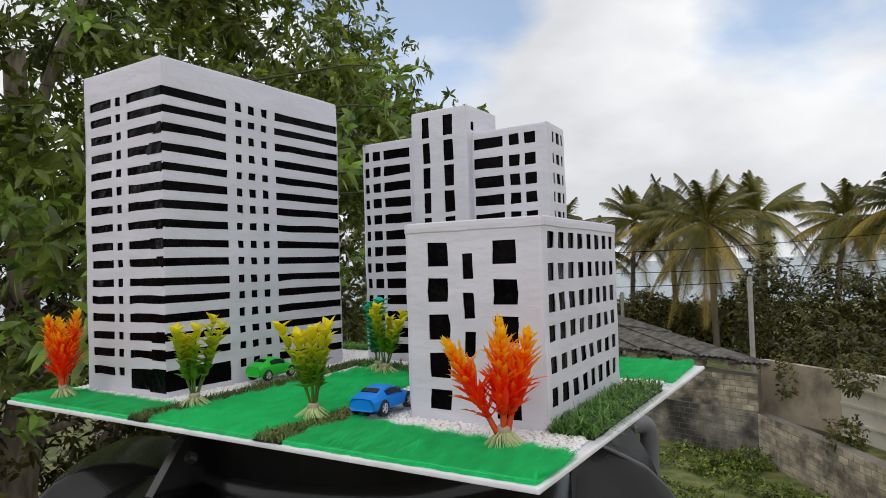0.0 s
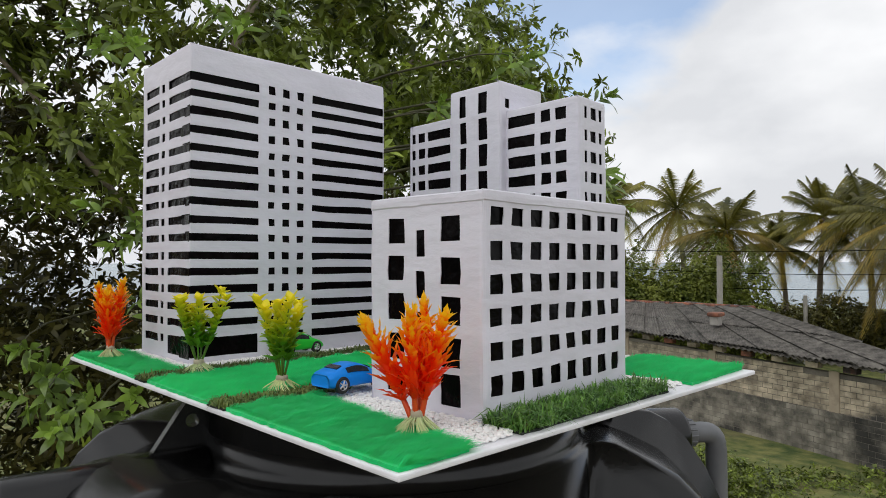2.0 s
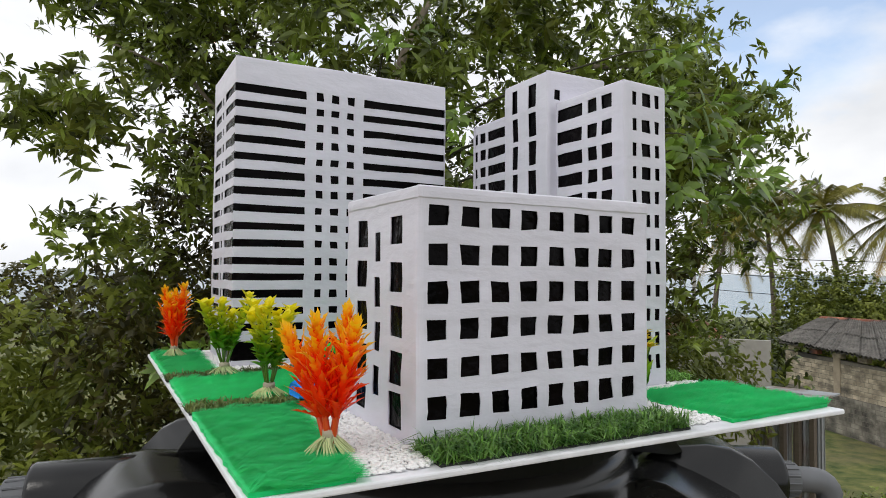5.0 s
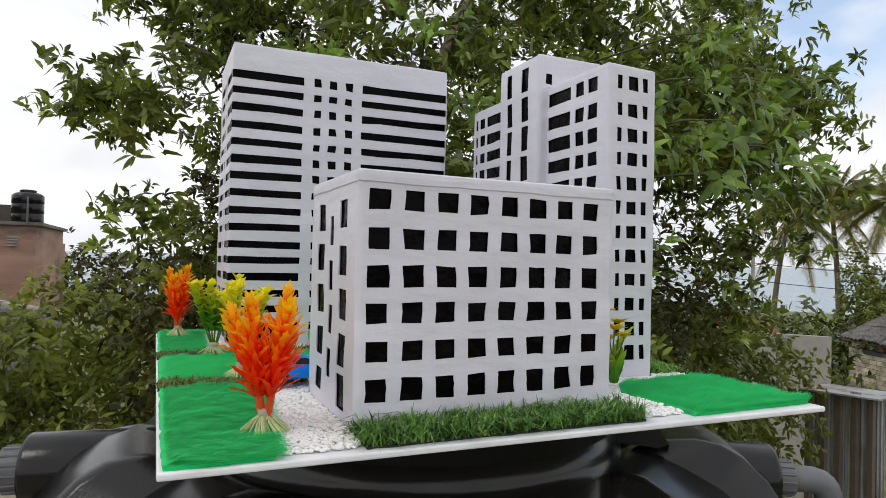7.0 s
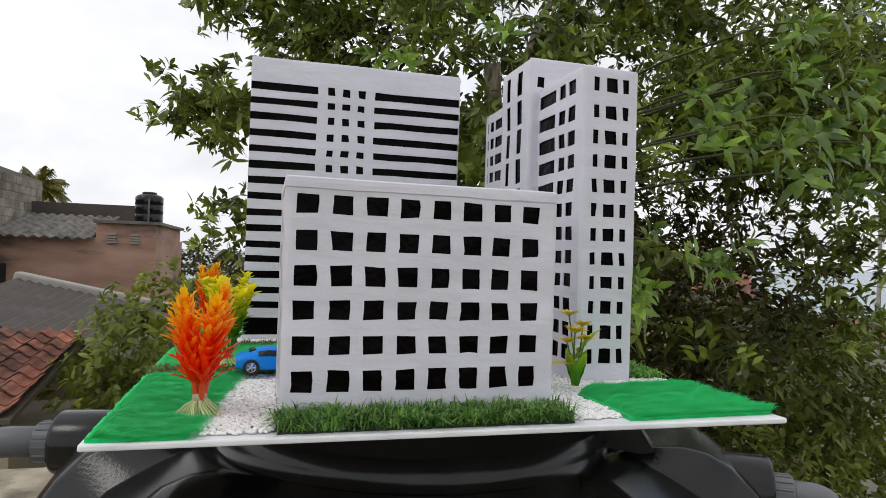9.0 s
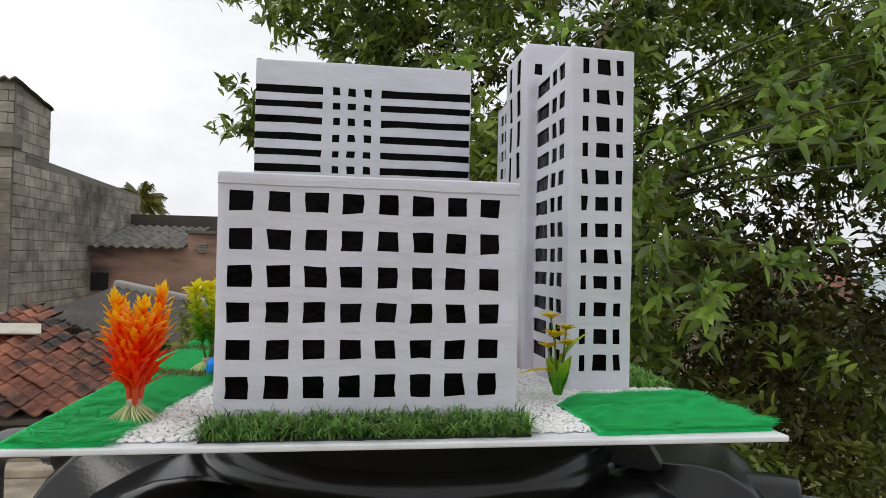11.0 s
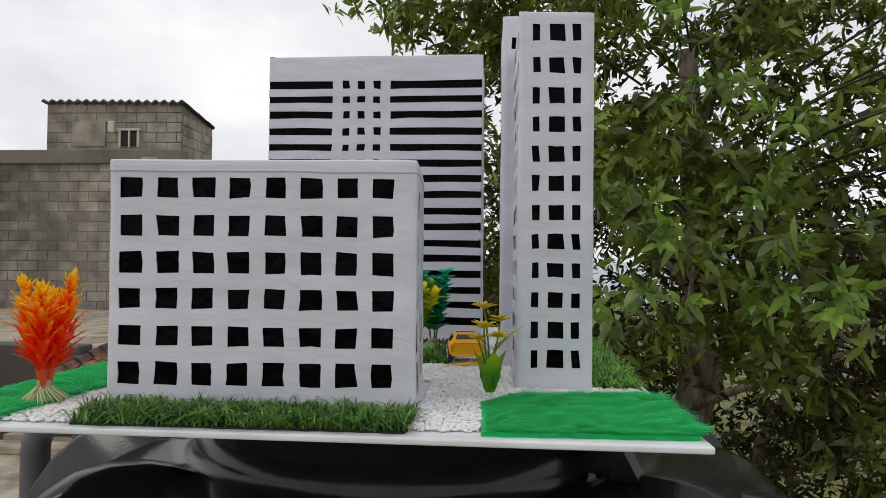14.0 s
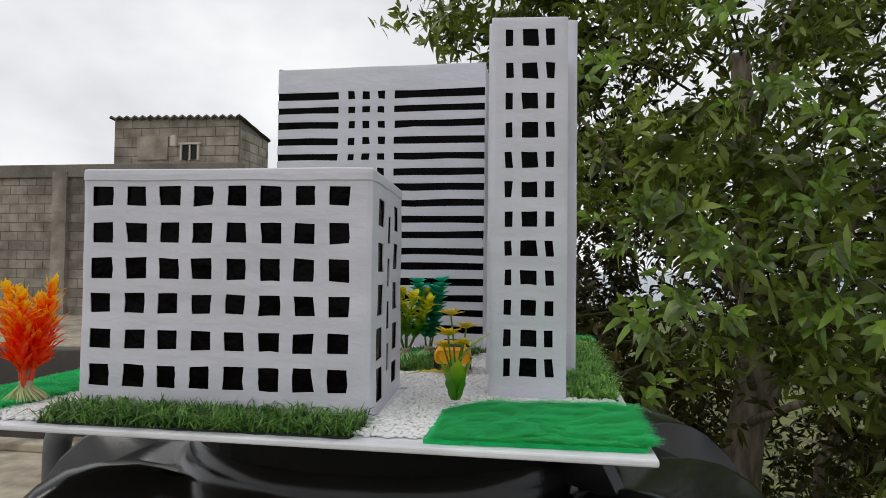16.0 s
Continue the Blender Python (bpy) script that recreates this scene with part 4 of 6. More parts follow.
toy_car((0.5875, 0.4385, 1.2025), 4, "blue plastic toy coupe parked on white gravel", BLUE, 0.083, 0.039, taller(coupe, 1.12), 0.0092, (0.19, 0.80))
toy_car((0.703, 0.738, 1.2015), 3, "green plastic toy coupe parked before the wide tower", GREEN_PAINT, 0.080, 0.034, taller(coupe, 1.22), 0.0088, (0.19, 0.80))
truck = [(0.00, 0.90, 0.0060, 0.0160, 0.0185, 0.80), (0.04, 1.0, 0.0050, 0.0175, 0.0195, 0.82), (0.16, 1.0, 0.0048, 0.0178, 0.0262, 0.66), (0.55, 1.0, 0.0048, 0.0178, 0.0268, 0.66),
         (0.70, 1.0, 0.0048, 0.0172, 0.0195, 0.80), (0.95, 0.96, 0.0050, 0.0160, 0.0172, 0.80), (1.0, 0.85, 0.0060, 0.0140, 0.0150, 0.70)]
toy_car((0.881, 0.530, 1.2035), 96, "yellow plastic toy pickup parked in the courtyard", YELLOW_PAINT, 0.064, 0.044, taller(truck, 1.28), 0.0092, (0.2, 0.78))


# ---- water tank under the board ----
TC = (0.80, 0.62)
tank = thing("water_tank", (TC[0], TC[1], 0.0), "black plastic rooftop water tank with a sculpted dome", "water tank")


def ribs(r, z, w):
    if r < 0.30 or z < 0.70:
        return r, z
    # the front bay between two shoulders drops away from the lid
    turn = abs((w - radians(-98.0) + math.pi) % (2 * math.pi) - math.pi)
    bay = max(0.0, min(1.0, (0.66 - turn) / 0.10))
    bay = bay * bay * (3 - 2 * bay)
    wave = math.cos(3.5 * (w + 0.45)) ** 2
    q = max(0.0, min(1.0, (0.52 - wave) / 0.13))
    k = max(0.0, min(1.0, (r - 0.30) / 0.10)) * max(0.0, min(1.0, (z - 0.7) / 0.2))
    dip = q * q * (3 - 2 * q) * (1 - bay)
    drop = bay * max(0.0, min(1.0, (r - 0.295) / 0.02)) * max(0.0, min(1.0, (z - 0.7) / 0.25))
    return r - 0.026 * k * dip - 0.02 * drop, z - 0.040 * k * dip - 0.13 * drop


profile = [(0.56, 0.0), (0.575, 0.03), (0.575, 0.30), (0.565, 0.32), (0.565, 0.36), (0.575, 0.38), (0.575, 0.62), (0.570, 0.75), (0.555, 0.86), (0.530, 0.95), (0.500, 1.015),
           (0.468, 1.062), (0.438, 1.090), (0.41, 1.104), (0.38, 1.108), (0.34, 1.104), (0.315, 1.096), (0.295, 1.088), (0.285, 1.085), (0.280, 1.10), (0.278, 1.12), (0.10, 1.125)]
v, f = lathe(profile, 224, ribs)
part_mesh("body", mesh_of("body", v, f, TANK, True), tank)
v, f = lathe([(0.262, 1.10), (0.272, 1.104), (0.275, 1.112), (0.275, 1.168), (0.268, 1.182), (0.250, TOP - 0.0058), (0.05, TOP - 0.0058)], 72)
lid = part_mesh("lid", mesh_of("lid", v, f, TANK_LID, False), tank, "round black screw lid")


def lug(ang):
    """An upright gusset from the lid's rim down to the dome, with a round hole."""
    a = radians(ang)
    d, side = Vector((math.cos(a), math.sin(a), 0)), Vector((-math.sin(a), math.cos(a), 0))
    outline = [(0.262, 1.098), (0.262, 1.172), (0.282, 1.174), (0.300, 1.168), (0.312, 1.152), (0.338, 1.112), (0.350, 1.094)]
    cx, cz, n = 0.296, 1.140, 28

    def reach(w):
        ux, uz, best = math.cos(w), math.sin(w), 0.2
        for (x0, z0), (x1, z1) in zip(outline, outline[1:] + outline[:1]):
            ex, ez = x1 - x0, z1 - z0
            det = ux * -ez + uz * ex
            if abs(det) > 1e-9:
                k = ((x0 - cx) * -ez + (z0 - cz) * ex) / det
                m = (ux * (z0 - cz) - uz * (x0 - cx)) / det
                if k > 0 and -1e-6 <= m <= 1 + 1e-6:
                    best = min(best, k)
        return best

    v, f = [], []
    for off in (-0.009, 0.009):
        for rad in (lambda w: 0.0085, reach):
            for k in range(n):
                w = 2 * math.pi * k / n
                r = rad(w)
                v.append(d * (cx + r * math.cos(w)) + side * off + Vector((0, 0, cz + r * math.sin(w))))
    for k in range(n):
        q = (k + 1) % n
        f += [(k, q, n + q, n + k), (2 * n + k, 3 * n + k, 3 * n + q, 2 * n + q), (n + k, n + q, 3 * n + q, 3 * n + k), (k, 2 * n + k, 2 * n + q, q)]
    part_mesh("lid_lug", mesh_of("lid_lug", v, f, TANK), tank, "black gusset with a round hole")


for ang in (168.0, -38.0):
    lug(ang)


def outlet(end, inner, z, r, pipe_points, pr):
    d = Vector((end[0] - inner[0], end[1] - inner[1], 0)).normalized()
    e = Vector((end[0], end[1], z))
    i = Vector((inner[0], inner[1], z))
    v, f = tube([i, e - d * 0.006, e - d * 0.001, e], [r, r, r * 0.96, r * 0.85], 28)
    part_mesh("outlet_boss", mesh_of("outlet_boss", [Vector(p) - Vector((TC[0], TC[1], 0)) for p in v], f, TANK, True), tank)
    v, f = tube([e - d * 0.002, e + d * 0.026, e + d * 0.028], [pr * 1.35, pr * 1.3, pr * 1.05], 20)
    nut = part_mesh("pipe_nut", mesh_of("pipe_nut", [Vector(p) - Vector((TC[0], TC[1], 0)) for p in v], f, PIPE), tank, "ribbed grey pipe nut")
    ridge = []
    for k in range(14):
        a = 6.283 * k / 14
        side, up = Vector((-d.y, d.x, 0)), Vector((0, 0, 1))
        o = (side * math.cos(a) + up * math.sin(a)) * pr * 1.33
        ridge.append(tube([e + o, e + d * 0.024 + o], 0.0016, 5))
    v, f = merge(ridge)
    part_mesh("grip_ribs", mesh_of("grip_ribs", [Vector(p) - Vector((TC[0], TC[1], 0)) for p in v], f, PIPE), nut)
    v, f = tube(pipe_points, pr, 20)
    part_mesh("pipe", mesh_of("pipe", [Vector(p) - Vector((TC[0], TC[1], 0)) for p in v], f, PIPE, True), tank, "grey plastic water pipe")


def bend(a, corner, b, r, n=7):
    a, c, b = Vector(a), Vector(corner), Vector(b)
    u, w = (a - c).normalized(), (b - c).normalized()
    out = [a]
    for k in range(n):
        t = k / (n - 1)
        out.append((c + u * r) * (1 - t) ** 2 + c * 2 * t * (1 - t) + (c + w * r) * t * t)
    return out + [b]


outlet((0.300, 0.695), (0.52, 0.662), 1.062, 0.045, bend((0.305, 0.694, 1.062), (0.185, 0.712, 1.062), (0.185, 0.712, 0.02), 0.05), 0.0215)
outlet((1.222, 0.372), (1.02, 0.492), 1.050, 0.045, bend((1.218, 0.374, 1.050), (1.285, 0.334, 1.050), (1.292, 0.330, 0.02), 0.028), 0.0175)


# ---- ground, sea and the roof slab ----
GROUND = -3.6


def from_eye(az, d, z=None, el=None, eye=(0.4, -0.2, 1.34)):
    a = radians(az)
    if z is None:
        z = eye[2] + d * math.tan(radians(el or 0.0))
    return Vector((eye[0] + d * math.sin(a), eye[1] + d * math.cos(a), z))


n = 60
v = [(r * math.cos(6.283 * k / n), r * math.sin(6.283 * k / n), GROUND + (0.25 * noise.noise(Vector((r * math.cos(6.283 * k / n) * 0.15, r * math.sin(6.283 * k / n) * 0.15, 0))) if 8 < r < 60 else 0.0) - (0.6 if r > 80 else 0))
     for r in (0.5, 3, 6, 9, 12, 15, 18, 22, 28, 40, 60, 75, 95) for k in range(n)]
f = [(i * n + k, i * n + (k + 1) % n, (i + 1) * n + (k + 1) % n, (i + 1) * n + k) for i in range(12) for k in range(n)] + [tuple(range(n))]
tagged(part_mesh("ground", mesh_of("ground", v, f, GRASS, True)), "patchy grass garden far below the roof", "ground", kind="structure")
v = [(5000 * math.cos(6.283 * k / n), 5000 * math.sin(6.283 * k / n), GROUND - 0.45) for k in range(n)]
tagged(part_mesh("water", mesh_of("water", v, [tuple(range(n))], WATER)), "pale sea on the horizon", "sea", kind="structure")
slab = part("roof_slab", box(-9, 1.75, -3.5, 4.1, -0.25, 0.0, 0.02), CONCRETE)
tagged(slab, "weathered concrete roof slab with dirt stains", "roof slab", kind="structure")
kerb = part("kerb", box(-9, -1.0, 3.86, 4.02, 0.0, 0.055, 0.012), CONCRETE)
tagged(kerb, "low concrete kerb along the roof slab", "kerb", kind="structure")
house_wall = part("wall_south", box(-8.9, 1.6, -3.4, 4.0, GROUND - 0.1, -0.25), RENDER_TAN)
tagged(house_wall, "plastered wall below the roof slab", "wall", kind="structure")


# ---- leaves ----
def leaf_cloud(lobes, count, length, width, seed, clump=6, spread=1.0, shell=0.35, bough=0, bough_r=0.17):
    """Leaf verts (n, 6, 3): whorls of pointed leaves on twig ends inside ellipsoid lobes (x, y, z, rx, ry, rz, weight)."""
    g = np.random.default_rng(seed)
    w = np.array([lo[6] if len(lo) > 6 else lo[3] * lo[4] * lo[5] for lo in lobes], float)
    pick = g.choice(len(lobes), size=count // clump, p=w / w.sum())
    L = np.array([lo[:6] for lo in lobes])[pick]
    m = len(pick)
    d = g.normal(size=(m, 3))
    d /= np.linalg.norm(d, axis=1)[:, None]
    rad = g.uniform(shell, 1.0, m) ** 0.6
    lump = np.array([noise.noise(Vector(p) * 2.3) for p in d + pick[:, None] * 7.1])
    rad = rad * (1 + 0.42 * lump)
    centre = L[:, :3] + d * rad[:, None] * L[:, 3:]
    if bough:                # gather the twigs in boughs, with gaps between
        home = centre[g.integers(0, max(1, m // bough), m)]
        centre = home + g.normal(0, 1, (m, 3)) * np.array([bough_r, bough_r, bough_r * 0.6])
    # twig direction: outwards and up
    twig = d * 0.8 + np.array([0, 0, 0.45]) + g.normal(0, 0.35, (m, 3))
    twig /= np.linalg.norm(twig, axis=1)[:, None]
    c = np.repeat(centre, clump, 0) + np.repeat(twig, clump, 0) * g.uniform(-0.8, 0.3, m * clump)[:, None] * length * spread
    t = np.repeat(twig, clump, 0)
    rnd = g.normal(size=(m * clump, 3))
    out = rnd - (rnd * t).sum(1)[:, None] * t
    out /= np.linalg.norm(out, axis=1)[:, None]
    way = out * g.uniform(0.6, 1.0, m * clump)[:, None] + t * g.uniform(0.0, 0.8, m * clump)[:, None]
    way /= np.linalg.norm(way, axis=1)[:, None]
    side = np.cross(way, t + g.normal(0, 0.3, t.shape))
    side /= np.linalg.norm(side, axis=1)[:, None] + 1e-9
    nrm = np.cross(side, way)
    ln = length * g.uniform(0.6, 1.25, m * clump)[:, None]
    wd = width * g.uniform(0.75, 1.2, m * clump)[:, None] * 0.5
    droop = -np.array([0, 0, 1.0]) * ln * g.uniform(0.02, 0.35, m * clump)[:, None]
    b = c
    p1, p2, p3 = c + way * ln * 0.34, c + way * ln * 0.70 + droop * 0.45, c + way * ln + droop
    fold = nrm * wd * 0.35
    return np.stack([b, p1 - side * wd + fold, p1 + side * wd + fold, p2 - side * wd * 0.8 + fold, p2 + side * wd * 0.8 + fold, p3], 1)


LEAF_F = [(0, 2, 1), (1, 2, 4, 3), (3, 4, 5)]


def limb(points, r0, r1, sides=8):
    pts = [Vector(p) for p in points]
    fine = []
    for a, b in zip(pts, pts[1:]):
        for k in range(3):
            t = k / 3
            fine.append(a.lerp(b, t) + Vector(noise.random_unit_vector()) * 0.04 * (a - b).length * (0.3 if k else 0))
    fine.append(pts[-1])
    m = len(fine) - 1
    return tube(fine, [r0 + (r1 - r0) * k / m for k in range(m + 1)], sides)


def tree(name, at, label, trunk_pts, limbs, crowns, group=""):
    t = thing(name, at, label, "tree", group)
    o = Vector(at)
    v, f = limb([Vector(p) - o for p in trunk_pts], 0.24, 0.08, 12)
    part_mesh("trunk", mesh_of("trunk", v, f, BARK, True), t)
    for pts, r0, r1 in limbs:
        v, f = limb([Vector(p) - o for p in pts], r0, r1, 7)
        part_mesh("limb", mesh_of("limb", v, f, BARK, True), t)
    for verts, mat in crowns:
        tagged(part_mesh("crown", quick_mesh("crown", verts - np.array(at)[None, None], LEAF_F, mat), t), kind="stuff")
    return t


def spray(tip, start, seed, length=0.135, width=0.038):
    """A drooping leafy twig: its bare stalk, and whorls of long leaves along the last part."""
    g = random.Random(seed)
    tip, start = Vector(tip), Vector(start)
    mid = start.lerp(tip, 0.82) + Vector((0, 0, 0.08))
    stalk = tube([start, start.lerp(mid, 0.5) + Vector((0, 0, 0.03)), mid, mid.lerp(tip, 0.6) + Vector((0, 0, 0.02)), tip], [0.010, 0.008, 0.005, 0.003, 0.002], 6)
    leaves = []
    for k in range(5):
        end = tip + Vector((g.uniform(-0.24, 0.24), g.uniform(-0.24, 0.24), g.uniform(-0.13, 0.13))) if k else tip
        axis = ((end - mid).normalized() + Vector((g.uniform(-0.3, 0.3), g.uniform(-0.3, 0.3), 0.55))).normalized()
        a0 = g.uniform(0, 6.283)
        e1 = axis.orthogonal().normalized()
        e2 = axis.cross(e1)
        for j in range(g.randint(7, 11)):
            a = a0 + 2.4 * j + g.uniform(-0.5, 0.5)
            out = e1 * math.cos(a) + e2 * math.sin(a)
            way = (out * (1.0 - 0.06 * j) + axis * (0.15 + 0.12 * j) + Vector((g.uniform(-0.3, 0.3), g.uniform(-0.3, 0.3), g.uniform(-0.35, 0.2)))).normalized()
            side = way.cross(axis).normalized()
            nrm = side.cross(way)
            ln, wd = length * g.uniform(0.65, 1.15) * (1 - 0.04 * j), width * g.uniform(0.8, 1.15) / 2
            base = end - axis * (0.11 - 0.012 * j)
            drop = Vector((0, 0, -ln * g.uniform(0.04, 0.30)))
            p1, p2, p3 = base + way * ln * 0.36, base + way * ln * 0.72 + drop * 0.45, base + way * ln + drop
            fold = nrm * wd * 0.4
            leaves.append([base, p1 - side * wd + fold, p1 + side * wd + fold, p2 - side * wd * 0.7 + fold, p2 + side * wd * 0.7 + fold, p3])
    return stalk, np.array([[tuple(q) for q in leaf] for leaf in leaves])


# big leafy tree just behind the roof
SPRAYS = [
    (2.03, 2.92, 2.21), (1.60, 3.23, 1.70), (2.33, 3.12, 1.75), (1.52, 2.66, 1.23), (2.24, 2.75, 1.20), (2.36, 2.92, 1.45),
    (1.41, 3.57, 1.56), (2.28, 2.41, 1.20), (1.76, 2.91, 1.45), (2.54, 3.20, 2.08),
    (2.67, 1.71, 1.91), (2.57, 1.96, 1.88), (2.80, 1.60, 1.79),
    (2.72, 2.43, 2.13), (2.85, 2.02, 2.19), (2.96, 1.89, 1.70), (2.61, 2.37, 1.37), (3.08, 1.94, 2.20), (2.96, 2.13, 2.46), (1.66, 3.51, 1.45),
    (1.66, 3.61, 1.11), (1.90, 3.60, 1.61),
    (0.94, 3.30, 0.75), (1.08, 3.13, 0.62), (0.87, 3.55, 0.93), (1.32, 3.28, 0.68), (1.24, 3.50, 2.53), (1.91, 3.38, 2.76)]
main_lobes = [
    (2.3, 5.4, 3.6, 2.0, 1.7, 1.9, 4.8), (3.6, 5.6, 4.6, 2.4, 1.7, 1.7, 5.4), (1.4, 5.3, 3.7, 1.2, 1.2, 1.0, 0.9), (0.9, 5.5, 3.5, 0.6, 0.9, 0.6, 0.45), (0.75, 5.4, 2.2, 0.6, 0.6, 0.65, 0.4),
    (5.5, 5.2, 3.5, 1.5, 1.2, 1.1, 2.8), (6.3, 5.0, 3.05, 1.1, 0.9, 0.75, 1.2), (4.2, 5.3, 2.4, 1.4, 1.2, 1.0, 0.5), (3.4, 5.4, 2.7, 0.8, 0.7, 0.6, 0.35), (5.4, 5.1, 2.7, 1.1, 0.9, 0.75, 1.8), (4.8, 4.2, 2.75, 1.1, 0.7, 0.65, 1.5),
    (-0.15, 5.4, 2.98, 0.36, 0.4, 0.2, 0.08), (0.15, 5.4, 2.5, 0.36, 0.4, 0.26, 0.16), (0.45, 5.4, 1.55, 0.2, 0.3, 0.2, 0.06), (0.2, 5.4, 3.6, 0.35, 0.4, 0.25, 0.12),
    (2.5, 4.9, 1.9, 1.5, 0.9, 0.9, 0.45), (2.6, 3.8, 2.1, 0.8, 0.6, 0.5, 0.35),
    (6.2, 4.6, 2.0, 0.9, 0.8, 0.55, 0.9), (5.6, 4.5, 1.2, 0.6, 0.6, 0.5, 0.5),
    (2.0, 4.9, 2.3, 1.1, 0.9, 0.9, 0.45)]
low_lobes = [(2.3, 3.9, 1.15, 0.8, 0.5, 0.5, 1.2), (3.0, 3.6, 0.85, 0.8, 0.5, 0.5, 1.2), (3.3, 4.0, -0.1, 0.7, 0.5, 0.4, 0.4), (2.1, 3.7, 1.7, 0.7, 0.5, 0.4, 0.8), (1.6, 4.4, 0.2, 0.35, 0.4, 0.5, 0.3)]
# inner and back lobes whose darker leaf colour stands in for crown shade
shade_lobes = [(1.5, 6.3, 1.7, 0.7, 0.6, 1.2, 1.0), (1.5, 6.2, 3.0, 0.7, 0.6, 0.8, 0.4), (4.5, 4.8, 1.1, 0.9, 0.8, 1.0, 1.1), (3.6, 5.2, 0.8, 1.1, 0.9, 0.8, 1.1), (1.7, 5.5, 0.3, 0.5, 0.5, 0.9, 0.9), (1.0, 5.9, 0.2, 0.7, 0.5, 1.3, 0.8), (2.2, 7.0, 1.2, 1.9, 0.9, 1.7, 1.7), (1.2, 6.4, 0.9, 1.0, 0.8, 1.3, 0.5), (3.9, 6.4, 1.4, 1.5, 0.9, 1.3), (2.8, 7.3, -0.9, 2.2, 0.8, 1.3), (3.9, 4.9, -0.6, 1.1, 0.9, 1.0), (1.3, 6.0, -0.8, 0.8, 0.6, 1.0, 0.3)]
TRUNK = [(2.58, 5.85, GROUND), (2.62, 5.85, -1.3), (2.66, 5.85, -0.45), (2.78, 5.85, 0.40), (2.74, 5.8, 1.5), (2.6, 5.6, 3.2)]
leafy_tree = tree("leafy_tree", (2.25, 5.0, GROUND), "large broadleaf tree with glossy green leaves behind the roof",
     TRUNK,
     [([(2.68, 5.85, -0.4), (3.0, 5.85, 0.5), (3.5, 5.5, 1.9), (5.0, 5.4, 3.6), (6.4, 5.3, 3.8)], 0.085, 0.018),
      ([(2.76, 5.82, 1.0), (1.7, 5.4, 2.1), (1.0, 5.35, 2.9), (0.3, 5.45, 3.15)], 0.034, 0.006),
      ([(2.78, 5.85, 0.3), (2.2, 4.2, 0.9), (2.1, 3.7, 1.3)], 0.04, 0.01),
      ([(2.72, 5.85, 0.0), (2.8, 4.2, 0.6), (3.0, 3.6, 0.85)], 0.04, 0.01),
      ([(2.68, 5.7, 2.4), (3.0, 5.4, 3.6), (3.8, 5.6, 5.0)], 0.06, 0.015),
      ([(2.75, 5.8, 1.2), (2.5, 4.4, 1.7), (2.6, 3.7, 1.9)], 0.035, 0.01),
      ([(3.2, 5.8, GROUND), (3.25, 5.8, -1.4), (3.3, 5.8, -0.3), (3.6, 5.3, 0.9)], 0.10, 0.03)],
     # high lobes coloured as if lit, back and inner lobes as if shaded
     [(leaf_cloud(main_lobes, 50000, 0.122, 0.036, 3, 9, bough=20, bough_r=0.21), LEAF), (leaf_cloud([lo for lo in main_lobes if lo[2] > 2.3], 7000, 0.145, 0.042, 6, 9, bough=9, bough_r=0.17), LEAF_LIT), (leaf_cloud(low_lobes, 2600, 0.145, 0.044, 5, 8, bough=9, bough_r=0.16), LEAF), (leaf_cloud(shade_lobes, 39000, 0.115, 0.036, 4, 6, bough=9, bough_r=0.24), LEAF_SHADE_OLIVE)], "trees")

near_leaves = []
for k, tip in enumerate(SPRAYS):
    # each twig grows from the limbs inside the crown
    stalk, leaves = spray(tip, Vector(tip).lerp(Vector((2.75, 5.75, min(3.0, max(0.6, tip[2] + 0.2)))), 0.5), 200 + k)
    o = Vector((2.25, 5.0, GROUND))
    part_mesh("twig", mesh_of("twig", [p - o for p in stalk[0]], stalk[1], TWIG, True), leafy_tree)
    near_leaves.append(leaves - np.array((2.25, 5.0, GROUND))[None, None])
tagged(part_mesh("crown", quick_mesh("crown", np.concatenate(near_leaves), LEAF_F, LEAF_NEAR), leafy_tree, "fresh green leaf whorls on the nearest twigs"), kind="stuff")


def shrub(name, lobes, count, length, width, seed, mat, label, category="shrub", group="shrubs", clump=5):
    base = (lobes[0][0], lobes[0][1], min(lo[2] - lo[5] for lo in lobes))
    t = thing(name, base, label, category, group)
    stems = []
    for lo in lobes:
        stems.append(limb([(lobes[0][0] - base[0], lobes[0][1] - base[1], GROUND - base[2]), (lo[0] - base[0], lo[1] - base[1], lo[2] - base[2])], 0.05, 0.012, 6))
    v, f = merge(stems)
    part_mesh("stems", mesh_of("stems", v, f, BARK, True), t)
    verts = leaf_cloud(lobes, count, length, width, seed, clump, shell=0.2)
    tagged(part_mesh("leaves", quick_mesh("leaves", verts - np.array(base)[None, None], LEAF_F, mat), t), kind="stuff")
    return t


shrub("shrub", [(-0.35, 6.9, 0.45, 0.9, 0.8, 0.75), (-0.75, 6.6, 0.0, 0.7, 0.6, 0.6), (0.45, 6.4, 0.1, 0.8, 0.6, 0.9), (-0.2, 6.0, -0.6, 1.0, 0.6, 0.7), (0.75, 6.2, 1.3, 0.5, 0.5, 0.7)],
      7500, 0.125, 0.044, 11, LEAF_LIT, "olive green shrub growing beside the tiled roof")
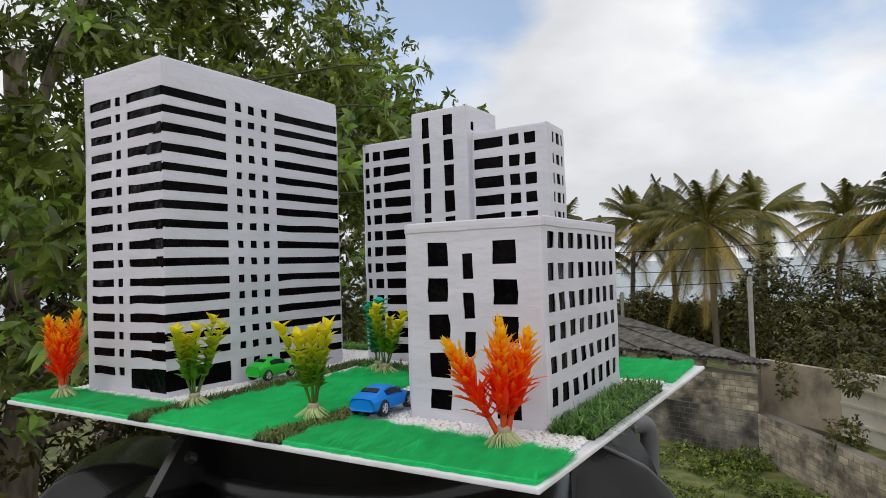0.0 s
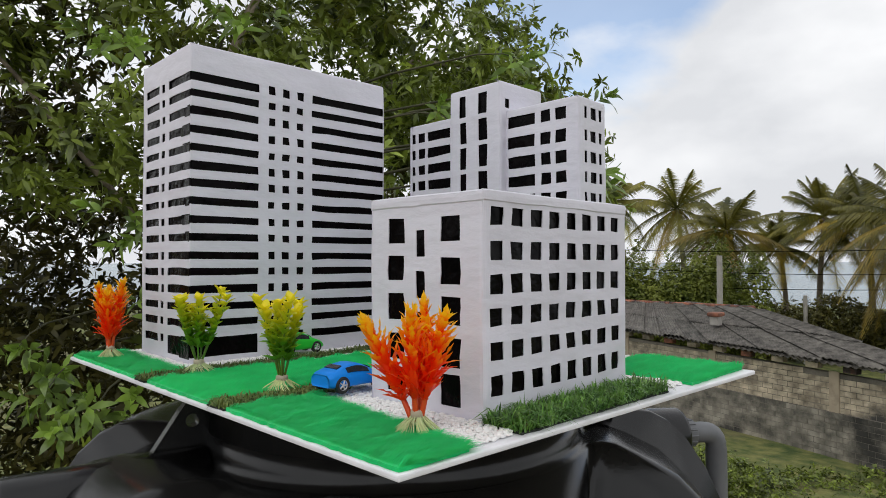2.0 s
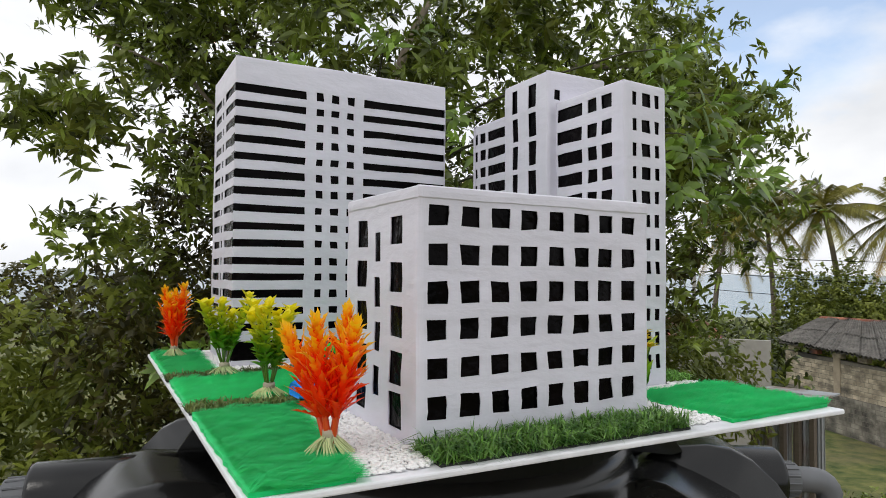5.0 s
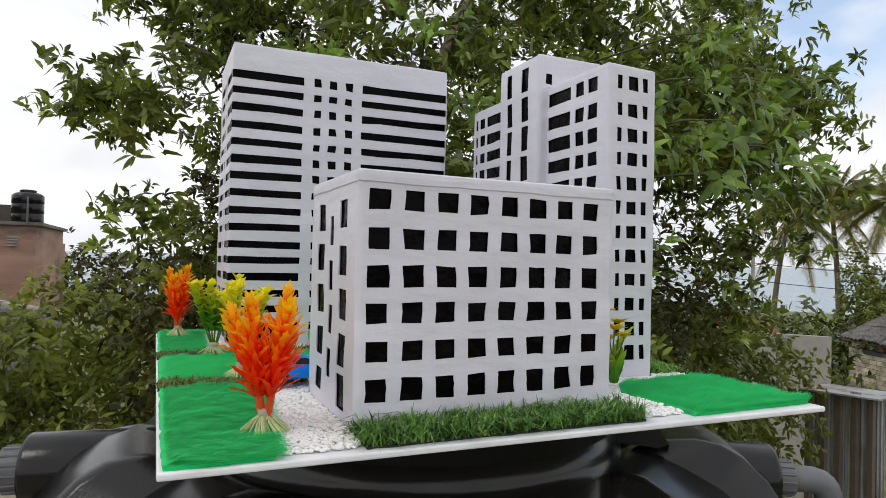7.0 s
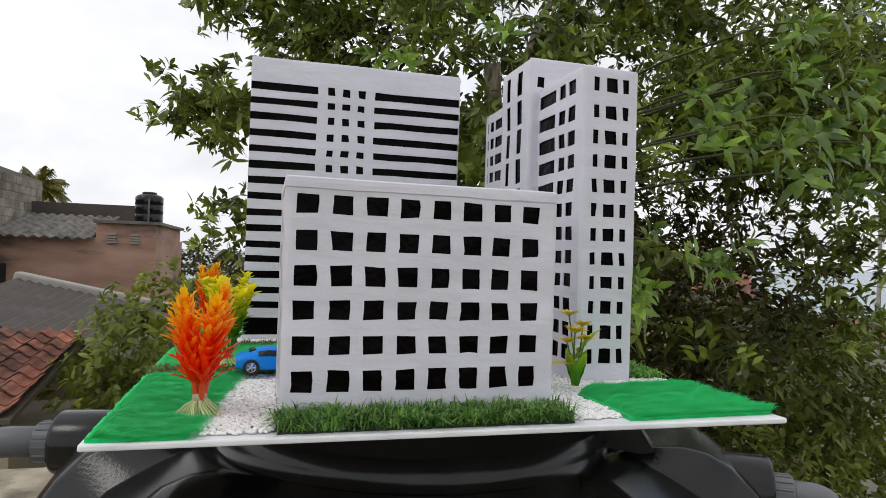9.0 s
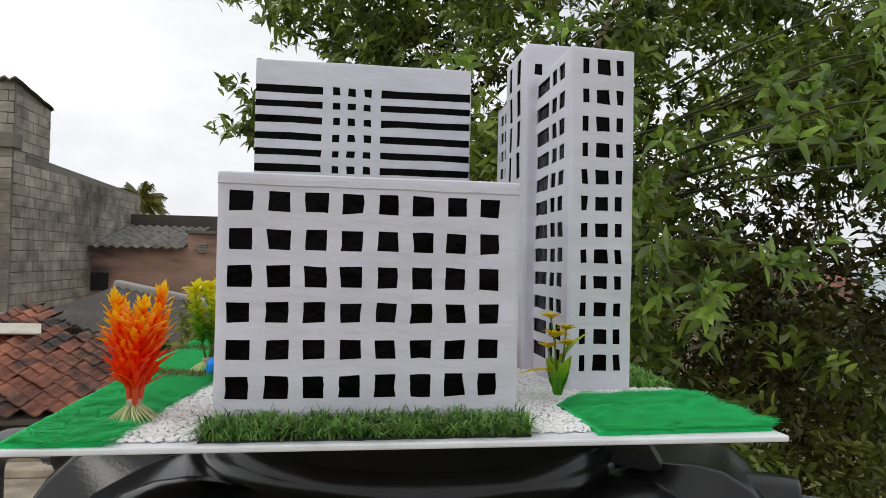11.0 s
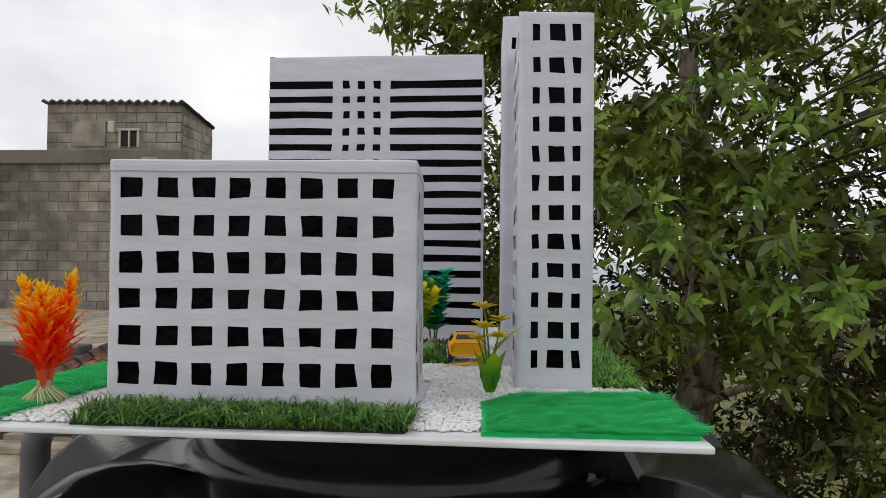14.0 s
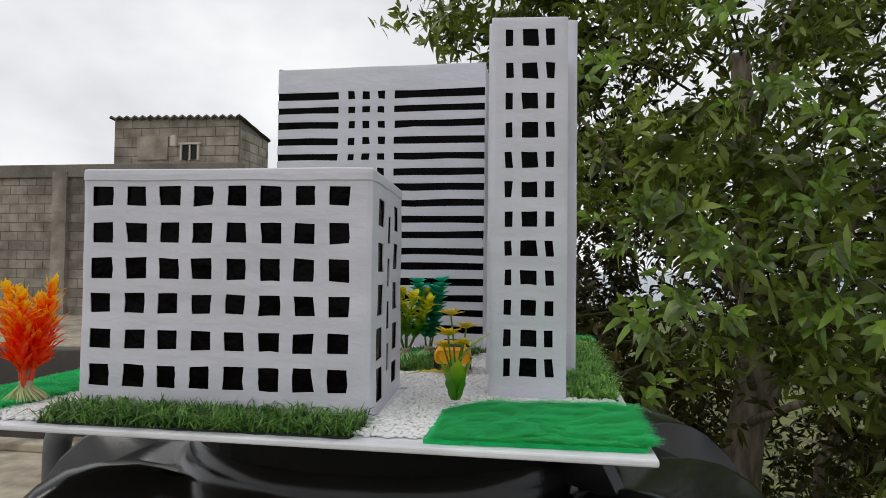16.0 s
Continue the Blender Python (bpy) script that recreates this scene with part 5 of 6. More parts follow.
shrub("shrub", [(4.6, 4.6, -0.9, 1.0, 0.8, 1.0), (5.7, 5.2, 0.25, 1.3, 0.9, 1.15), (7.0, 5.5, -0.2, 1.0, 0.8, 1.0), (5.6, 4.4, -1.7, 1.4, 0.9, 1.0), (6.5, 5.6, -0.9, 0.9, 0.8, 0.8), (4.0, 4.2, -1.6, 1.0, 0.8, 0.9)],
      16000, 0.12, 0.042, 12, HEDGE, "dense olive shrub below the leafy tree")
shrub("shrub", [(7.4, 8.0, -0.2, 1.6, 1.2, 1.1), (6.2, 7.6, 0.5, 1.2, 1.0, 1.0)], 3800, 0.15, 0.055, 13, LEAF, "green shrub beyond the leafy tree")


# ---- coconut palms ----
def palm_mesh(seed, mat):
    random.seed(seed)
    v, f = [], []

    def frond(az, el, ln, sag, lean):
        pts = []
        for k in range(9):
            s = k / 8
            r = ln * s * math.cos(el) * (1 - 0.12 * s)
            z = ln * s * math.sin(el) - sag * ln * s * s
            pts.append(Vector((r * math.cos(az), r * math.sin(az), z)))
        tv, tf = tube(pts, [0.05 - 0.005 * k for k in range(9)], 4)
        o = len(v)
        v.extend(tv)
        f.extend([tuple(i + o for i in q) for q in tf])
        for k in range(56):
            s = 0.14 + 0.86 * k / 55
            i = min(7, int(s * 8))
            p = pts[i].lerp(pts[i + 1], s * 8 - i)
            d = (pts[i + 1] - pts[i]).normalized()
            side = d.cross(Vector((0, 0, 1))).normalized()
            for sy in (-1, 1):
                w = 0.85 * math.sin(math.pi * (0.12 + 0.82 * s)) * random.uniform(0.8, 1.15)
                q = p + side * sy * w * 0.75 + d * w * 0.45 - Vector((0, 0, 1)) * w * (0.28 + lean * random.uniform(0.4, 1.0))
                o = len(v)
                v.extend([p - d * 0.028, p + d * 0.028, q])
                f.append((o, o + 1, o + 2))

    return v, f, frond


def palm(at, height, label, seed, yellow=0.2, size=1.0):
    random.seed(seed)
    t = thing("coconut_palm", at, label, "palm tree", "coconut palms")
    lean = (random.uniform(-1.2, 1.2), random.uniform(-1.0, 1.0))
    pts = [Vector((lean[0] * s * s, lean[1] * s * s, height * s)) for s in [k / 8 for k in range(9)]]
    v, f = tube(pts, [0.19 - 0.01 * k for k in range(9)], 8)
    part_mesh("trunk", mesh_of("trunk", v, f, PALM_BARK, True), t)
    top = pts[-1]
    for mat, name, n, lo, hi in ((PALM_LEAF, "crown", 30, -0.55, 1.3), (PALM_OLD, "dry_fronds", max(2, int(9 * yellow * 2)), -1.0, 0.1)):
        v, f, frond = palm_mesh(seed * 7 + n, mat)
        for k in range(n):
            frond(6.283 * k / n * 2.4 + random.uniform(-0.3, 0.3), random.uniform(lo, hi), random.uniform(3.4, 4.4) * size, random.uniform(0.25, 0.55), random.uniform(0.2, 0.8))
        part_mesh(name, mesh_of(name, [Vector(p) + top for p in v], f, mat), t, "yellowing hanging fronds" if name == "dry_fronds" else "")
    nuts = [lathe([(0.02, -0.12), (0.10, -0.06), (0.12, 0.0), (0.09, 0.08), (0.02, 0.12)], 8) for _ in range(7)]
    nv = []
    for k, (pv, pf) in enumerate(nuts):
        o = Vector((0.28 * math.cos(k * 0.9), 0.28 * math.sin(k * 0.9), -0.25 - 0.1 * (k % 3)))
        nv.append(([p + top + o for p in pv], pf))
    v, f = merge(nv)
    part_mesh("coconuts", mesh_of("coconuts", v, f, PALM_OLD, True), t)
    return t


for n, (az, el, d, yel, size) in enumerate([(79.8, 3.1, 36, 1.0, 1.05), (83.6, 3.7, 41, 0.4, 0.95), (88.3, 3.0, 40, 0.5, 0.85), (73.4, 3.5, 43, 0.2, 1.0), (76.9, 3.4, 40, 0.5, 1.0), (92.5, 3.6, 40, 0.4, 1.0),
                                            (54.9, 4.8, 44, 0.2, 0.9), (59.5, 5.2, 42, 0.15, 0.8), (64.0, 4.6, 42, 0.3, 0.95), (65.6, 2.7, 38, 0.5, 0.9), (50.4, 4.3, 44, 0.3, 0.95), (71.3, 1.2, 46, 0.2, 0.8),
                                            (-15.6, 4.6, 55, 0.2, 0.55), (96, 4.0, 42, 0.4, 1.0)]):
    p = from_eye(az, d, el=el)
    palm((p.x, p.y, GROUND - 0.1), p.z - GROUND, "tall coconut palm with yellowing fronds" if yel > 0.45 else "tall green coconut palm", 60 + n, yel, size)


# ---- far greenery ----
def woods(name, label, lobes, count, length, width, seed, mat):
    verts = leaf_cloud(lobes, count, length, width, seed, 5, shell=0.5)
    tagged(part_mesh(name, quick_mesh(name, verts, LEAF_F, mat)), label, "trees", kind="stuff")


def mass(az0, az1, d, z0, z1, n, seed, depth=2.0):
    g = random.Random(seed)
    out = []
    for k in range(n):
        az = az0 + (az1 - az0) * (k + 0.5) / n
        p = from_eye(az, d + g.uniform(-1, 1), z=0)
        h = (z1 - z0) * g.uniform(0.8, 1.1) / 2
        w = d * math.tan(radians((az1 - az0) / n)) * 1.15
        out.append((p.x, p.y, z0 + h, w, w, h))
    return out


woods("far_woods", "dense rounded green trees behind the sheet-roofed house", mass(55.5, 69.5, 33, -3.4, 2.1, 11, 1) + mass(57, 68, 32, -3.4, 1.1, 6, 31), 72000, 0.17, 0.085, 21, HEDGE)
woods("far_woods", "tangled olive bushes under the palms", mass(82.5, 99, 25, -3.0, 1.3, 7, 2) + mass(86, 99, 21, -3.2, -0.4, 4, 3), 26000, 0.24, 0.075, 22, LEAF_SHADE_OLIVE)
woods("far_woods", "low dark scrub between palm trunks", mass(68, 83, 38, -3.6, -0.3, 8, 4), 16000, 0.30, 0.10, 23, LEAF_SHADE_OLIVE)
woods("far_woods", "low green scrub toward the sea", mass(44, 57, 30, -3.4, -0.4, 5, 5) + mass(52, 56, 17, -2.2, 0.5, 2, 6), 8000, 0.25, 0.1, 24, LEAF)
woods("far_woods", "weeds and creepers at the foot of the block wall", mass(60, 70, 14.0, -3.7, -2.2, 5, 7) + mass(72, 90, 14.8, -3.85, -3.2, 9, 8) + mass(80, 90, 13.2, -3.9, -3.4, 6, 41) + mass(62, 80, 12.5, -3.9, -3.45, 8, 42) + mass(62, 83, 16.5, -3.9, -3.25, 12, 43) + mass(78, 82, 16.6, -3.7, -3.0, 3, 18), 30000, 0.11, 0.040, 25, LEAF)
woods("far_woods", "bushes behind the pink house", mass(-8, 4, 24, -1.0, 1.6, 5, 9), 5000, 0.22, 0.09, 26, LEAF_SHADE_OLIVE)


# ---- masonry ----
def block_wall(name, a, b, z0, z1, thick, mat, label, course=0.19, length=0.40, parts=260, z_end=None, category="wall"):
    """A block wall from a to b (plan points): a mortar body and single blocks standing 8 mm proud on the side that faces the camera."""
    a, b = Vector((a[0], a[1], 0)), Vector((b[0], b[1], 0))
    run = (b - a).length
    d = (b - a).normalized()
    nrm = Vector((d.y, -d.x, 0))
    if nrm.dot(Vector((0.5, -0.3, 0)) - a) < 0:
        nrm = -nrm
    z_end = z1 if z_end is None else z_end
    vs = []
    for off in (0.0, -thick):
        vs += [a + nrm * off + Vector((0, 0, z0)), b + nrm * off + Vector((0, 0, z0)), b + nrm * off + Vector((0, 0, z_end)), a + nrm * off + Vector((0, 0, z1))]
    body = part_mesh(name, mesh_of(name, vs, [(0, 1, 2, 3), (7, 6, 5, 4), (0, 4, 5, 1), (1, 5, 6, 2), (2, 6, 7, 3), (3, 7, 4, 0)], MORTAR))
    tagged(body, label, category, kind="structure")
    hl, hh, j, dp = length / 2 - 0.007, course / 2 - 0.007, 0.006, 0.009
    bv = []
    for y, k in ((-0.01, 0.0), (dp * 0.6, 0.0), (dp, j)):
        bv += [(-hl + k, y, -hh + k), (hl - k, y, -hh + k), (hl - k, y, hh - k), (-hl + k, y, hh - k)]
    bf = [(8, 9, 10, 11)] + [(r * 4 + k, r * 4 + (k + 1) % 4, r * 4 + 4 + (k + 1) % 4, r * 4 + 4 + k) for r in (0, 1) for k in range(4)]
    me = mesh_of("block", bv, bf, mat)
    base = Matrix(((d.x, nrm.x, 0, 0), (d.y, nrm.y, 0, 0), (0, 0, 1, 0), (0, 0, 0, 1)))
    spots = []
    for c in range(int((max(z1, z_end) - z0) / course)):
        z = max(z1, z_end) - (c + 0.5) * course
        k = 0
        while True:
            u0 = (k - (0.5 if c % 2 else 0.0)) * length
            u1 = min(u0 + length, run)
            u0 = max(u0, 0.0)
            k += 1
            if u0 >= run - 0.05:
                break
            u = (u0 + u1) / 2
            top = z1 + (z_end - z1) * u / run
            if z + course / 2 > top + 0.01 or u1 - u0 < 0.06:
                continue
            spots.append((a + d * u + Vector((0, 0, z)), (u1 - u0) / length))
    rest = []
    for n, (p, wide) in enumerate(spots):
        wob = Matrix.Translation(p + nrm * random.uniform(-0.002, 0.004)) @ base @ Matrix.Diagonal((wide, 1, 1, 1))
        if n < parts:
            ob = new("block", me)
            ob.parent = body
            ob.matrix_basis = wob
        else:
            rest.append(([wob @ Vector(q) for q in bv], bf))
    if rest:
        v, f = merge(rest)
        tagged(part_mesh("blocks", mesh_of("blocks", v, f, mat), body), kind="stuff")
    return body


def sheet_roof(name, lo_a, lo_b, hi_b, hi_a, mat, label, wave=0.20, amp=0.028, rows=6, group="roofs", thick=0.03):
    """A corrugated sheet between a lower and an upper edge."""
    lo_a, lo_b, hi_a, hi_b = Vector(lo_a), Vector(lo_b), Vector(hi_a), Vector(hi_b)
    run = (lo_b - lo_a).length
    m = min(260, max(12, int(run / wave * 4)))
    v, f = [], []
    for layer in (0, 1):
        for j in range(rows + 1):
            for i in range(m + 1):
                s, t = i / m, j / rows
                p = lo_a.lerp(lo_b, s).lerp(hi_a.lerp(hi_b, s), t)
                v.append(p + Vector((0, 0, amp * math.sin(6.283 * s * run / wave) + 0.012 * noise.noise(p * 0.7) + 0.012 * (j % 2) - thick * layer)))
    w = m + 1
    size = w * (rows + 1)
    for j in range(rows):
        for i in range(m):
            q = (j * w + i, j * w + i + 1, (j + 1) * w + i + 1, (j + 1) * w + i)
            f += [q, tuple(k + size for k in q[::-1])]
    f += [(i, size + i, size + i + 1, i + 1) for i in range(m)]
    return tagged(part_mesh(name, mesh_of(name, v, f, mat)), label, "roof", group, "structure")


# sheet-roofed block house by the garden
E1, E2 = from_eye(82.3, 17.6, z=-1.22), from_eye(55.6, 26, z=-1.0)
block_wall("wall_east", E2, E1, GROUND - 0.1, -1.30, 0.2, BLOCK, "stained cement block wall of the sheet-roofed house", course=0.145, length=0.31, parts=300, z_end=-1.52)
over = (E1 - E2).normalized()
out = Vector((over.y, -over.x, 0)) * 0.35
if out.dot(E1) > 0:
    out = -out
R1, R2 = from_eye(67.7, 25.5, el=-3.65), from_eye(58.0, 29.5, el=-3.35)
sheet_roof("house_roof", E2 + out, E1 + out + over * 0.5, R1 + over * 0.6, R2, SHEET_ROOF, "weathered grey corrugated roof sheets of the block house")
sheet_roof("house_roof", R1 + over * 0.55 + Vector((0, 0, 0.02)), E1 + out + over * 0.5 + Vector((0, 0, 0.02)), E1 + Vector((3.2, 4.2, -0.05)), R1 + Vector((2.0, 3.0, 0)), SHEET_ROOF, "weathered grey corrugated hip of the block house")
ridge_caps = thing("ridge_tiles", R2, "red clay ridge tiles on the grey sheet roof", "roof tiles")
for k in range(26):
    p = R2.lerp(R1 + over * 0.6, (k + 0.5) / 26) - R2
    v, f = tube([p - over * 0.16, p + over * 0.18], [0.10, 0.12], 8)
    part_mesh("tile", mesh_of("tile", v, f, TILE, True), ridge_caps)
vent = from_eye(66.0, 22.6, el=-4.5)
chim = thing("roof_vent", vent, "small red clay vent on the sheet roof", "roof vent")
part("base", box(-0.16, 0.16, -0.14, 0.14, -0.25, 0.03, 0.02), POST, chim)
part("cap", box(-0.24, 0.24, -0.2, 0.2, 0.03, 0.16, 0.04), TILE, chim)
rafters = thing("roof_rafters", E2, "brick stubs and timbers carrying the roof sheets", "rafters")
block_wall("old_wall", E2 + out * 0.2, E1 + out * 0.2, GROUND - 0.1, -2.45, 0.1, BLOCK_OLD, "older mouldy block wall forming a ledge below the house wall", course=0.145, length=0.31, parts=200)
for k in range(13):
    p = E2.lerp(E1, (k + 0.5) / 13) - E2 + out * 0.15
    turn = math.degrees(math.atan2(over.y, over.x))
    ob = part("brick_stub", box(-0.17, 0.17, -0.10, 0.10, -0.17, -0.02, 0.01), TILE if k % 3 == 1 else BLOCK, rafters)
    ob.matrix_basis = pose(p.x, p.y, p.z - 0.06, 0, 0, turn)
for k in range(3):
    p = E2.lerp(E1, (k + 0.62) / 3.4)
    ob = part("pilaster", box(-0.13, 0.13, -0.02, 0.02, GROUND, p.z - 0.25, 0.006), RENDER_TAN)
    q = p + out * 0.06
    ob.matrix_basis = pose(q.x, q.y, 0, 0, 0, math.degrees(math.atan2(over.y, over.x)))
    tagged(ob, "pale cement pilaster on the stained block wall", "pilaster", "pilasters", "structure")
loose = thing("roof_sheets", E2, "overlapping loose grey roof sheets along the eave", "roof sheets", "", "structure")
g = random.Random(77)
for k in range(15):
    for row in range(2):
        s0, s1 = k / 15, (k + 1.06) / 15
        a0, a1 = (E2 + out * 1.12).lerp(E1 + out * 1.12 + over * 0.5, s0), (E2 + out * 1.12).lerp(E1 + out * 1.12 + over * 0.5, s1)
        c0, c1 = R2.lerp(R1 + over * 0.6, s0), R2.lerp(R1 + over * 0.6, s1)
        t0, t1 = (0.0 + g.uniform(-0.015, 0.02), 0.46) if row == 0 else (0.43 + g.uniform(-0.03, 0.03), 0.93)
        lift = Vector((0, 0, 0.05 + 0.03 * (k % 2) + 0.03 * row + g.uniform(0, 0.03)))
        quad = [a0.lerp(c0, t0), a1.lerp(c1, t0 + g.uniform(-0.02, 0.02)), a1.lerp(c1, t1), a0.lerp(c0, t1)]
        v, f = [], []
        for i in range(25):
            for q0, q1 in ((quad[0], quad[1]), (quad[3], quad[2])):
                p = q0.lerp(q1, i / 24) + lift - E2 + Vector((0, 0, 0.022 * math.cos(i * 1.571)))
                v += [p, p - Vector((0, 0, 0.012))]
        for i in range(24):
            a = 4 * i
            f += [(a, a + 4, a + 6, a + 2), (a + 1, a + 3, a + 7, a + 5), (a, a + 1, a + 5, a + 4)]
        part_mesh("sheet", mesh_of("sheet", v, f, SHEET_ROOF), loose)

# garden walls
G1, G2, G3 = from_eye(82.2, 17.5, z=0), from_eye(91.5, 13.4, z=0), from_eye(99, 10.5, z=0)
block_wall("garden_wall", G1, G2, GROUND - 0.1, -2.46, 0.25, BLOCK, "old stained garden retaining wall of cement blocks", course=0.15, length=0.32, parts=200)
block_wall("garden_wall", G2, G3, GROUND - 0.1, -2.46, 0.25, BLOCK, "old stained garden retaining wall near the house", course=0.15, length=0.32, parts=60)
U1, U2, U3 = from_eye(82.6, 18.4, z=0), from_eye(88.0, 16.8, z=0), from_eye(96.5, 14.2, z=0)


def plain_wall(name, a, b, z0, z1, thick, mat, label, bands=0, category="wall"):
    d = (b - a).normalized()
    nrm = Vector((-d.y, d.x, 0))
    vs = []
    for off in (0.0, thick):
        for p, z in ((a, z0), (b, z0), (b, z1), (a, z1)):
            vs.append(Vector((p.x, p.y, z)) + nrm * off)
    w = tagged(part_mesh(name, mesh_of(name, vs, [(0, 1, 2, 3), (7, 6, 5, 4), (0, 4, 5, 1), (1, 5, 6, 2), (2, 6, 7, 3), (3, 7, 4, 0)], mat)), label, category, kind="structure")
    for k in range(bands):
        z = z0 + (z1 - z0) * (k + 1) / (bands + 1)
        bv = []
        for off in (-0.03, thick + 0.03):
            for p, zz in ((a, z - 0.03), (b, z - 0.03), (b, z + 0.03), (a, z + 0.03)):
                bv.append(Vector((p.x, p.y, zz)) + nrm * off)
        part_mesh("band", mesh_of("band", bv, [(0, 1, 2, 3), (7, 6, 5, 4), (0, 4, 5, 1), (1, 5, 6, 2), (2, 6, 7, 3), (3, 7, 4, 0)], CREAM), w, "raised white band")
    return w


CREAM = material("cream_plaster", (0.62, 0.58, 0.48), rough=0.85, scale=1.5, stain=(0.36, 0.32, 0.25), stain_scale=0.9)
plain_wall("boundary_wall", U1, U2, -2.7, -1.27, 0.18, RENDER_TAN, "tan plastered boundary wall with dirt streaks")
plain_wall("boundary_wall", U2, U3, -2.7, -1.20, 0.18, CREAM, "cream boundary wall panel with white bands", 3)
woods("creeper", "creeper hanging over the boundary wall", [(*from_eye(84.4, 17.7, z=-1.6), 0.35, 0.3, 0.6), (*from_eye(89, 16.2, z=-1.2), 1.0, 0.5, 0.4), (*from_eye(88.2, 15.2, z=-2.3), 0.5, 0.4, 0.35)], 1200, 0.14, 0.05, 31, LEAF_SHADE_OLIVE)

# utility poles and wires
for az, d, el, thick in ((82.1, 19.2, -1.5, 0.065), (66.4, 30, 0.5, 0.115), (72.5, 36, -2.6, 0.09), (49.0, 40, 3.0, 0.1)):
    p = from_eye(az, d, el=el)
    v, f = tube([(p.x, p.y, GROUND), (p.x, p.y, p.z)], [thick * 1.15, thick], 8)
    tagged(part_mesh("utility_pole", mesh_of("utility_pole", v, f, POST)), "plain concrete utility pole behind the houses", "pole", "utility poles")
for el0, el1 in ((2.2, 2.0), (1.1, 0.1), (-0.3, -0.6)):
    a, b = from_eye(40, 36, el=el0), from_eye(100, 36, el=el1)
    pts = [a.lerp(b, k / 14) - Vector((0, 0, 0.9 * math.sin(math.pi * k / 14))) for k in range(15)]
    v, f = tube(pts, 0.014, 4)
    tagged(part_mesh("power_line", mesh_of("power_line", v, f, CORE)), "thin dark overhead power line", "cable", "power lines")

# zinc shed and pale wall toward the sea
Z1, Z2 = from_eye(53.2, 9.4, z=0), from_eye(58.2, 9.2, z=0)
shed = thing("zinc_shed", (Z1.x, Z1.y, GROUND), "shed of rust-streaked pale zinc sheets", "shed")
d = (Z2 - Z1).normalized()
for k in range(7):
    a, b = Z1.lerp(Z2, k / 7), Z1.lerp(Z2, (k + 0.97) / 7)
    v, f = [], []
    for i in range(13):
        p = a.lerp(b, i / 12) - Z1
        o = Vector((d.y, -d.x, 0)) * (0.012 * math.sin(i * 1.57) + 0.02 * (k % 2))
        v += [Vector((p.x, p.y, 0)) + o, Vector((p.x, p.y, GROUND * -1 - 0.16 + 0.03 * math.sin(k * 2.1))) + o]
    f = [(2 * i, 2 * i + 2, 2 * i + 3, 2 * i + 1) for i in range(12)]
    ob = part_mesh("zinc_sheet", mesh_of("zinc_sheet", v, f, ZINC), shed)
    md = ob.modifiers.new("thick", "SOLIDIFY")
    md.thickness = 0.004
back = Vector((d.y, -d.x, 0)) * -1
if back.y < 0:
    back = -back
rv = [Z1 - Z1 - back * 0.25 + Vector((0, 0, 3.44)), Z2 - Z1 - back * 0.25 + Vector((0, 0, 3.44)), Z2 - Z1 + back * 0.9 + Vector((0, 0, 3.36)), back * 0.9 + Vector((0, 0, 3.36))]
part_mesh("shed_roof", mesh_of("shed_roof", rv + [p + Vector((0, 0, 0.02)) for p in rv], [(0, 3, 2, 1), (4, 5, 6, 7), (0, 1, 5, 4), (1, 2, 6, 5), (2, 3, 7, 6), (3, 0, 4, 7)], ZINC), shed)
for k in range(5):
    p = Z1.lerp(Z2, (k + 0.3) / 5) - Z1 - back * 0.06
    part("batten", box(p.x - 0.03, p.x + 0.03, p.y - 0.03, p.y + 0.03, 0, 3.4), WOOD_WEATHERED, shed)
V1, V2 = from_eye(48.5, 16.0, z=0), from_eye(54.6, 16.0, z=0)
plain_wall("boundary_wall", V1, V2, GROUND, -0.12, 0.15, POST, "pale grey plastered wall beyond the garden")
# terracotta-roofed house seen through the tree
T1, T2 = from_eye(28, 19, z=0.55), from_eye(42, 19, z=0.35)
sheet_roof("tiled_roof", T1, T2, T2 + Vector((2.0, 3.2, 0.9)), T1 + Vector((2.0, 3.2, 1.7)), TILE, "terracotta tiled roof seen through the tree", wave=0.24, amp=0.035, rows=12)
plain_wall("house_wall", from_eye(28.3, 19.4, z=0), from_eye(42, 19.4, z=0), GROUND, 0.45, 0.2, RENDER_TAN, "pale house wall under the terracotta roof")
T3, T4 = from_eye(43.5, 21, z=-0.45), from_eye(52.0, 21, z=-0.75)
sheet_roof("tiled_roof", T3, T4, T4 + Vector((1.6, 2.4, 0.5)), T3 + Vector((1.6, 2.4, 0.5)), TILE, "faded terracotta roof beyond the shrubs", wave=0.24, amp=0.035, rows=8)
plain_wall("house_wall", from_eye(43.5, 21.3, z=0), from_eye(52, 21.3, z=0), GROUND, -0.65, 0.2, POST, "pale house wall beyond the shrubs")


# ---- roofs and houses on the other side ----
# near clay roof, tile by tile
tile_roof = thing("clay_roof", (-3.2, 7.2, GROUND), "low roof of weathered red clay tiles", "roof", "roofs", "structure")
RX0, RX1, RY0, RY1, RZ0, RZ1 = -3.45, -1.25, 5.3, 9.0, 0.02, 0.62
part("deck", box(RX0 - (-3.2), RX1 + 3.2, RY0 - 7.2, 7.3 - 7.2, 0, RZ0 - GROUND - 0.3), RENDER_TAN, tile_roof, "wall under the tiles")
slope = math.atan2(RZ1 - RZ0, RY1 - RY0)
tv, tf = [], []
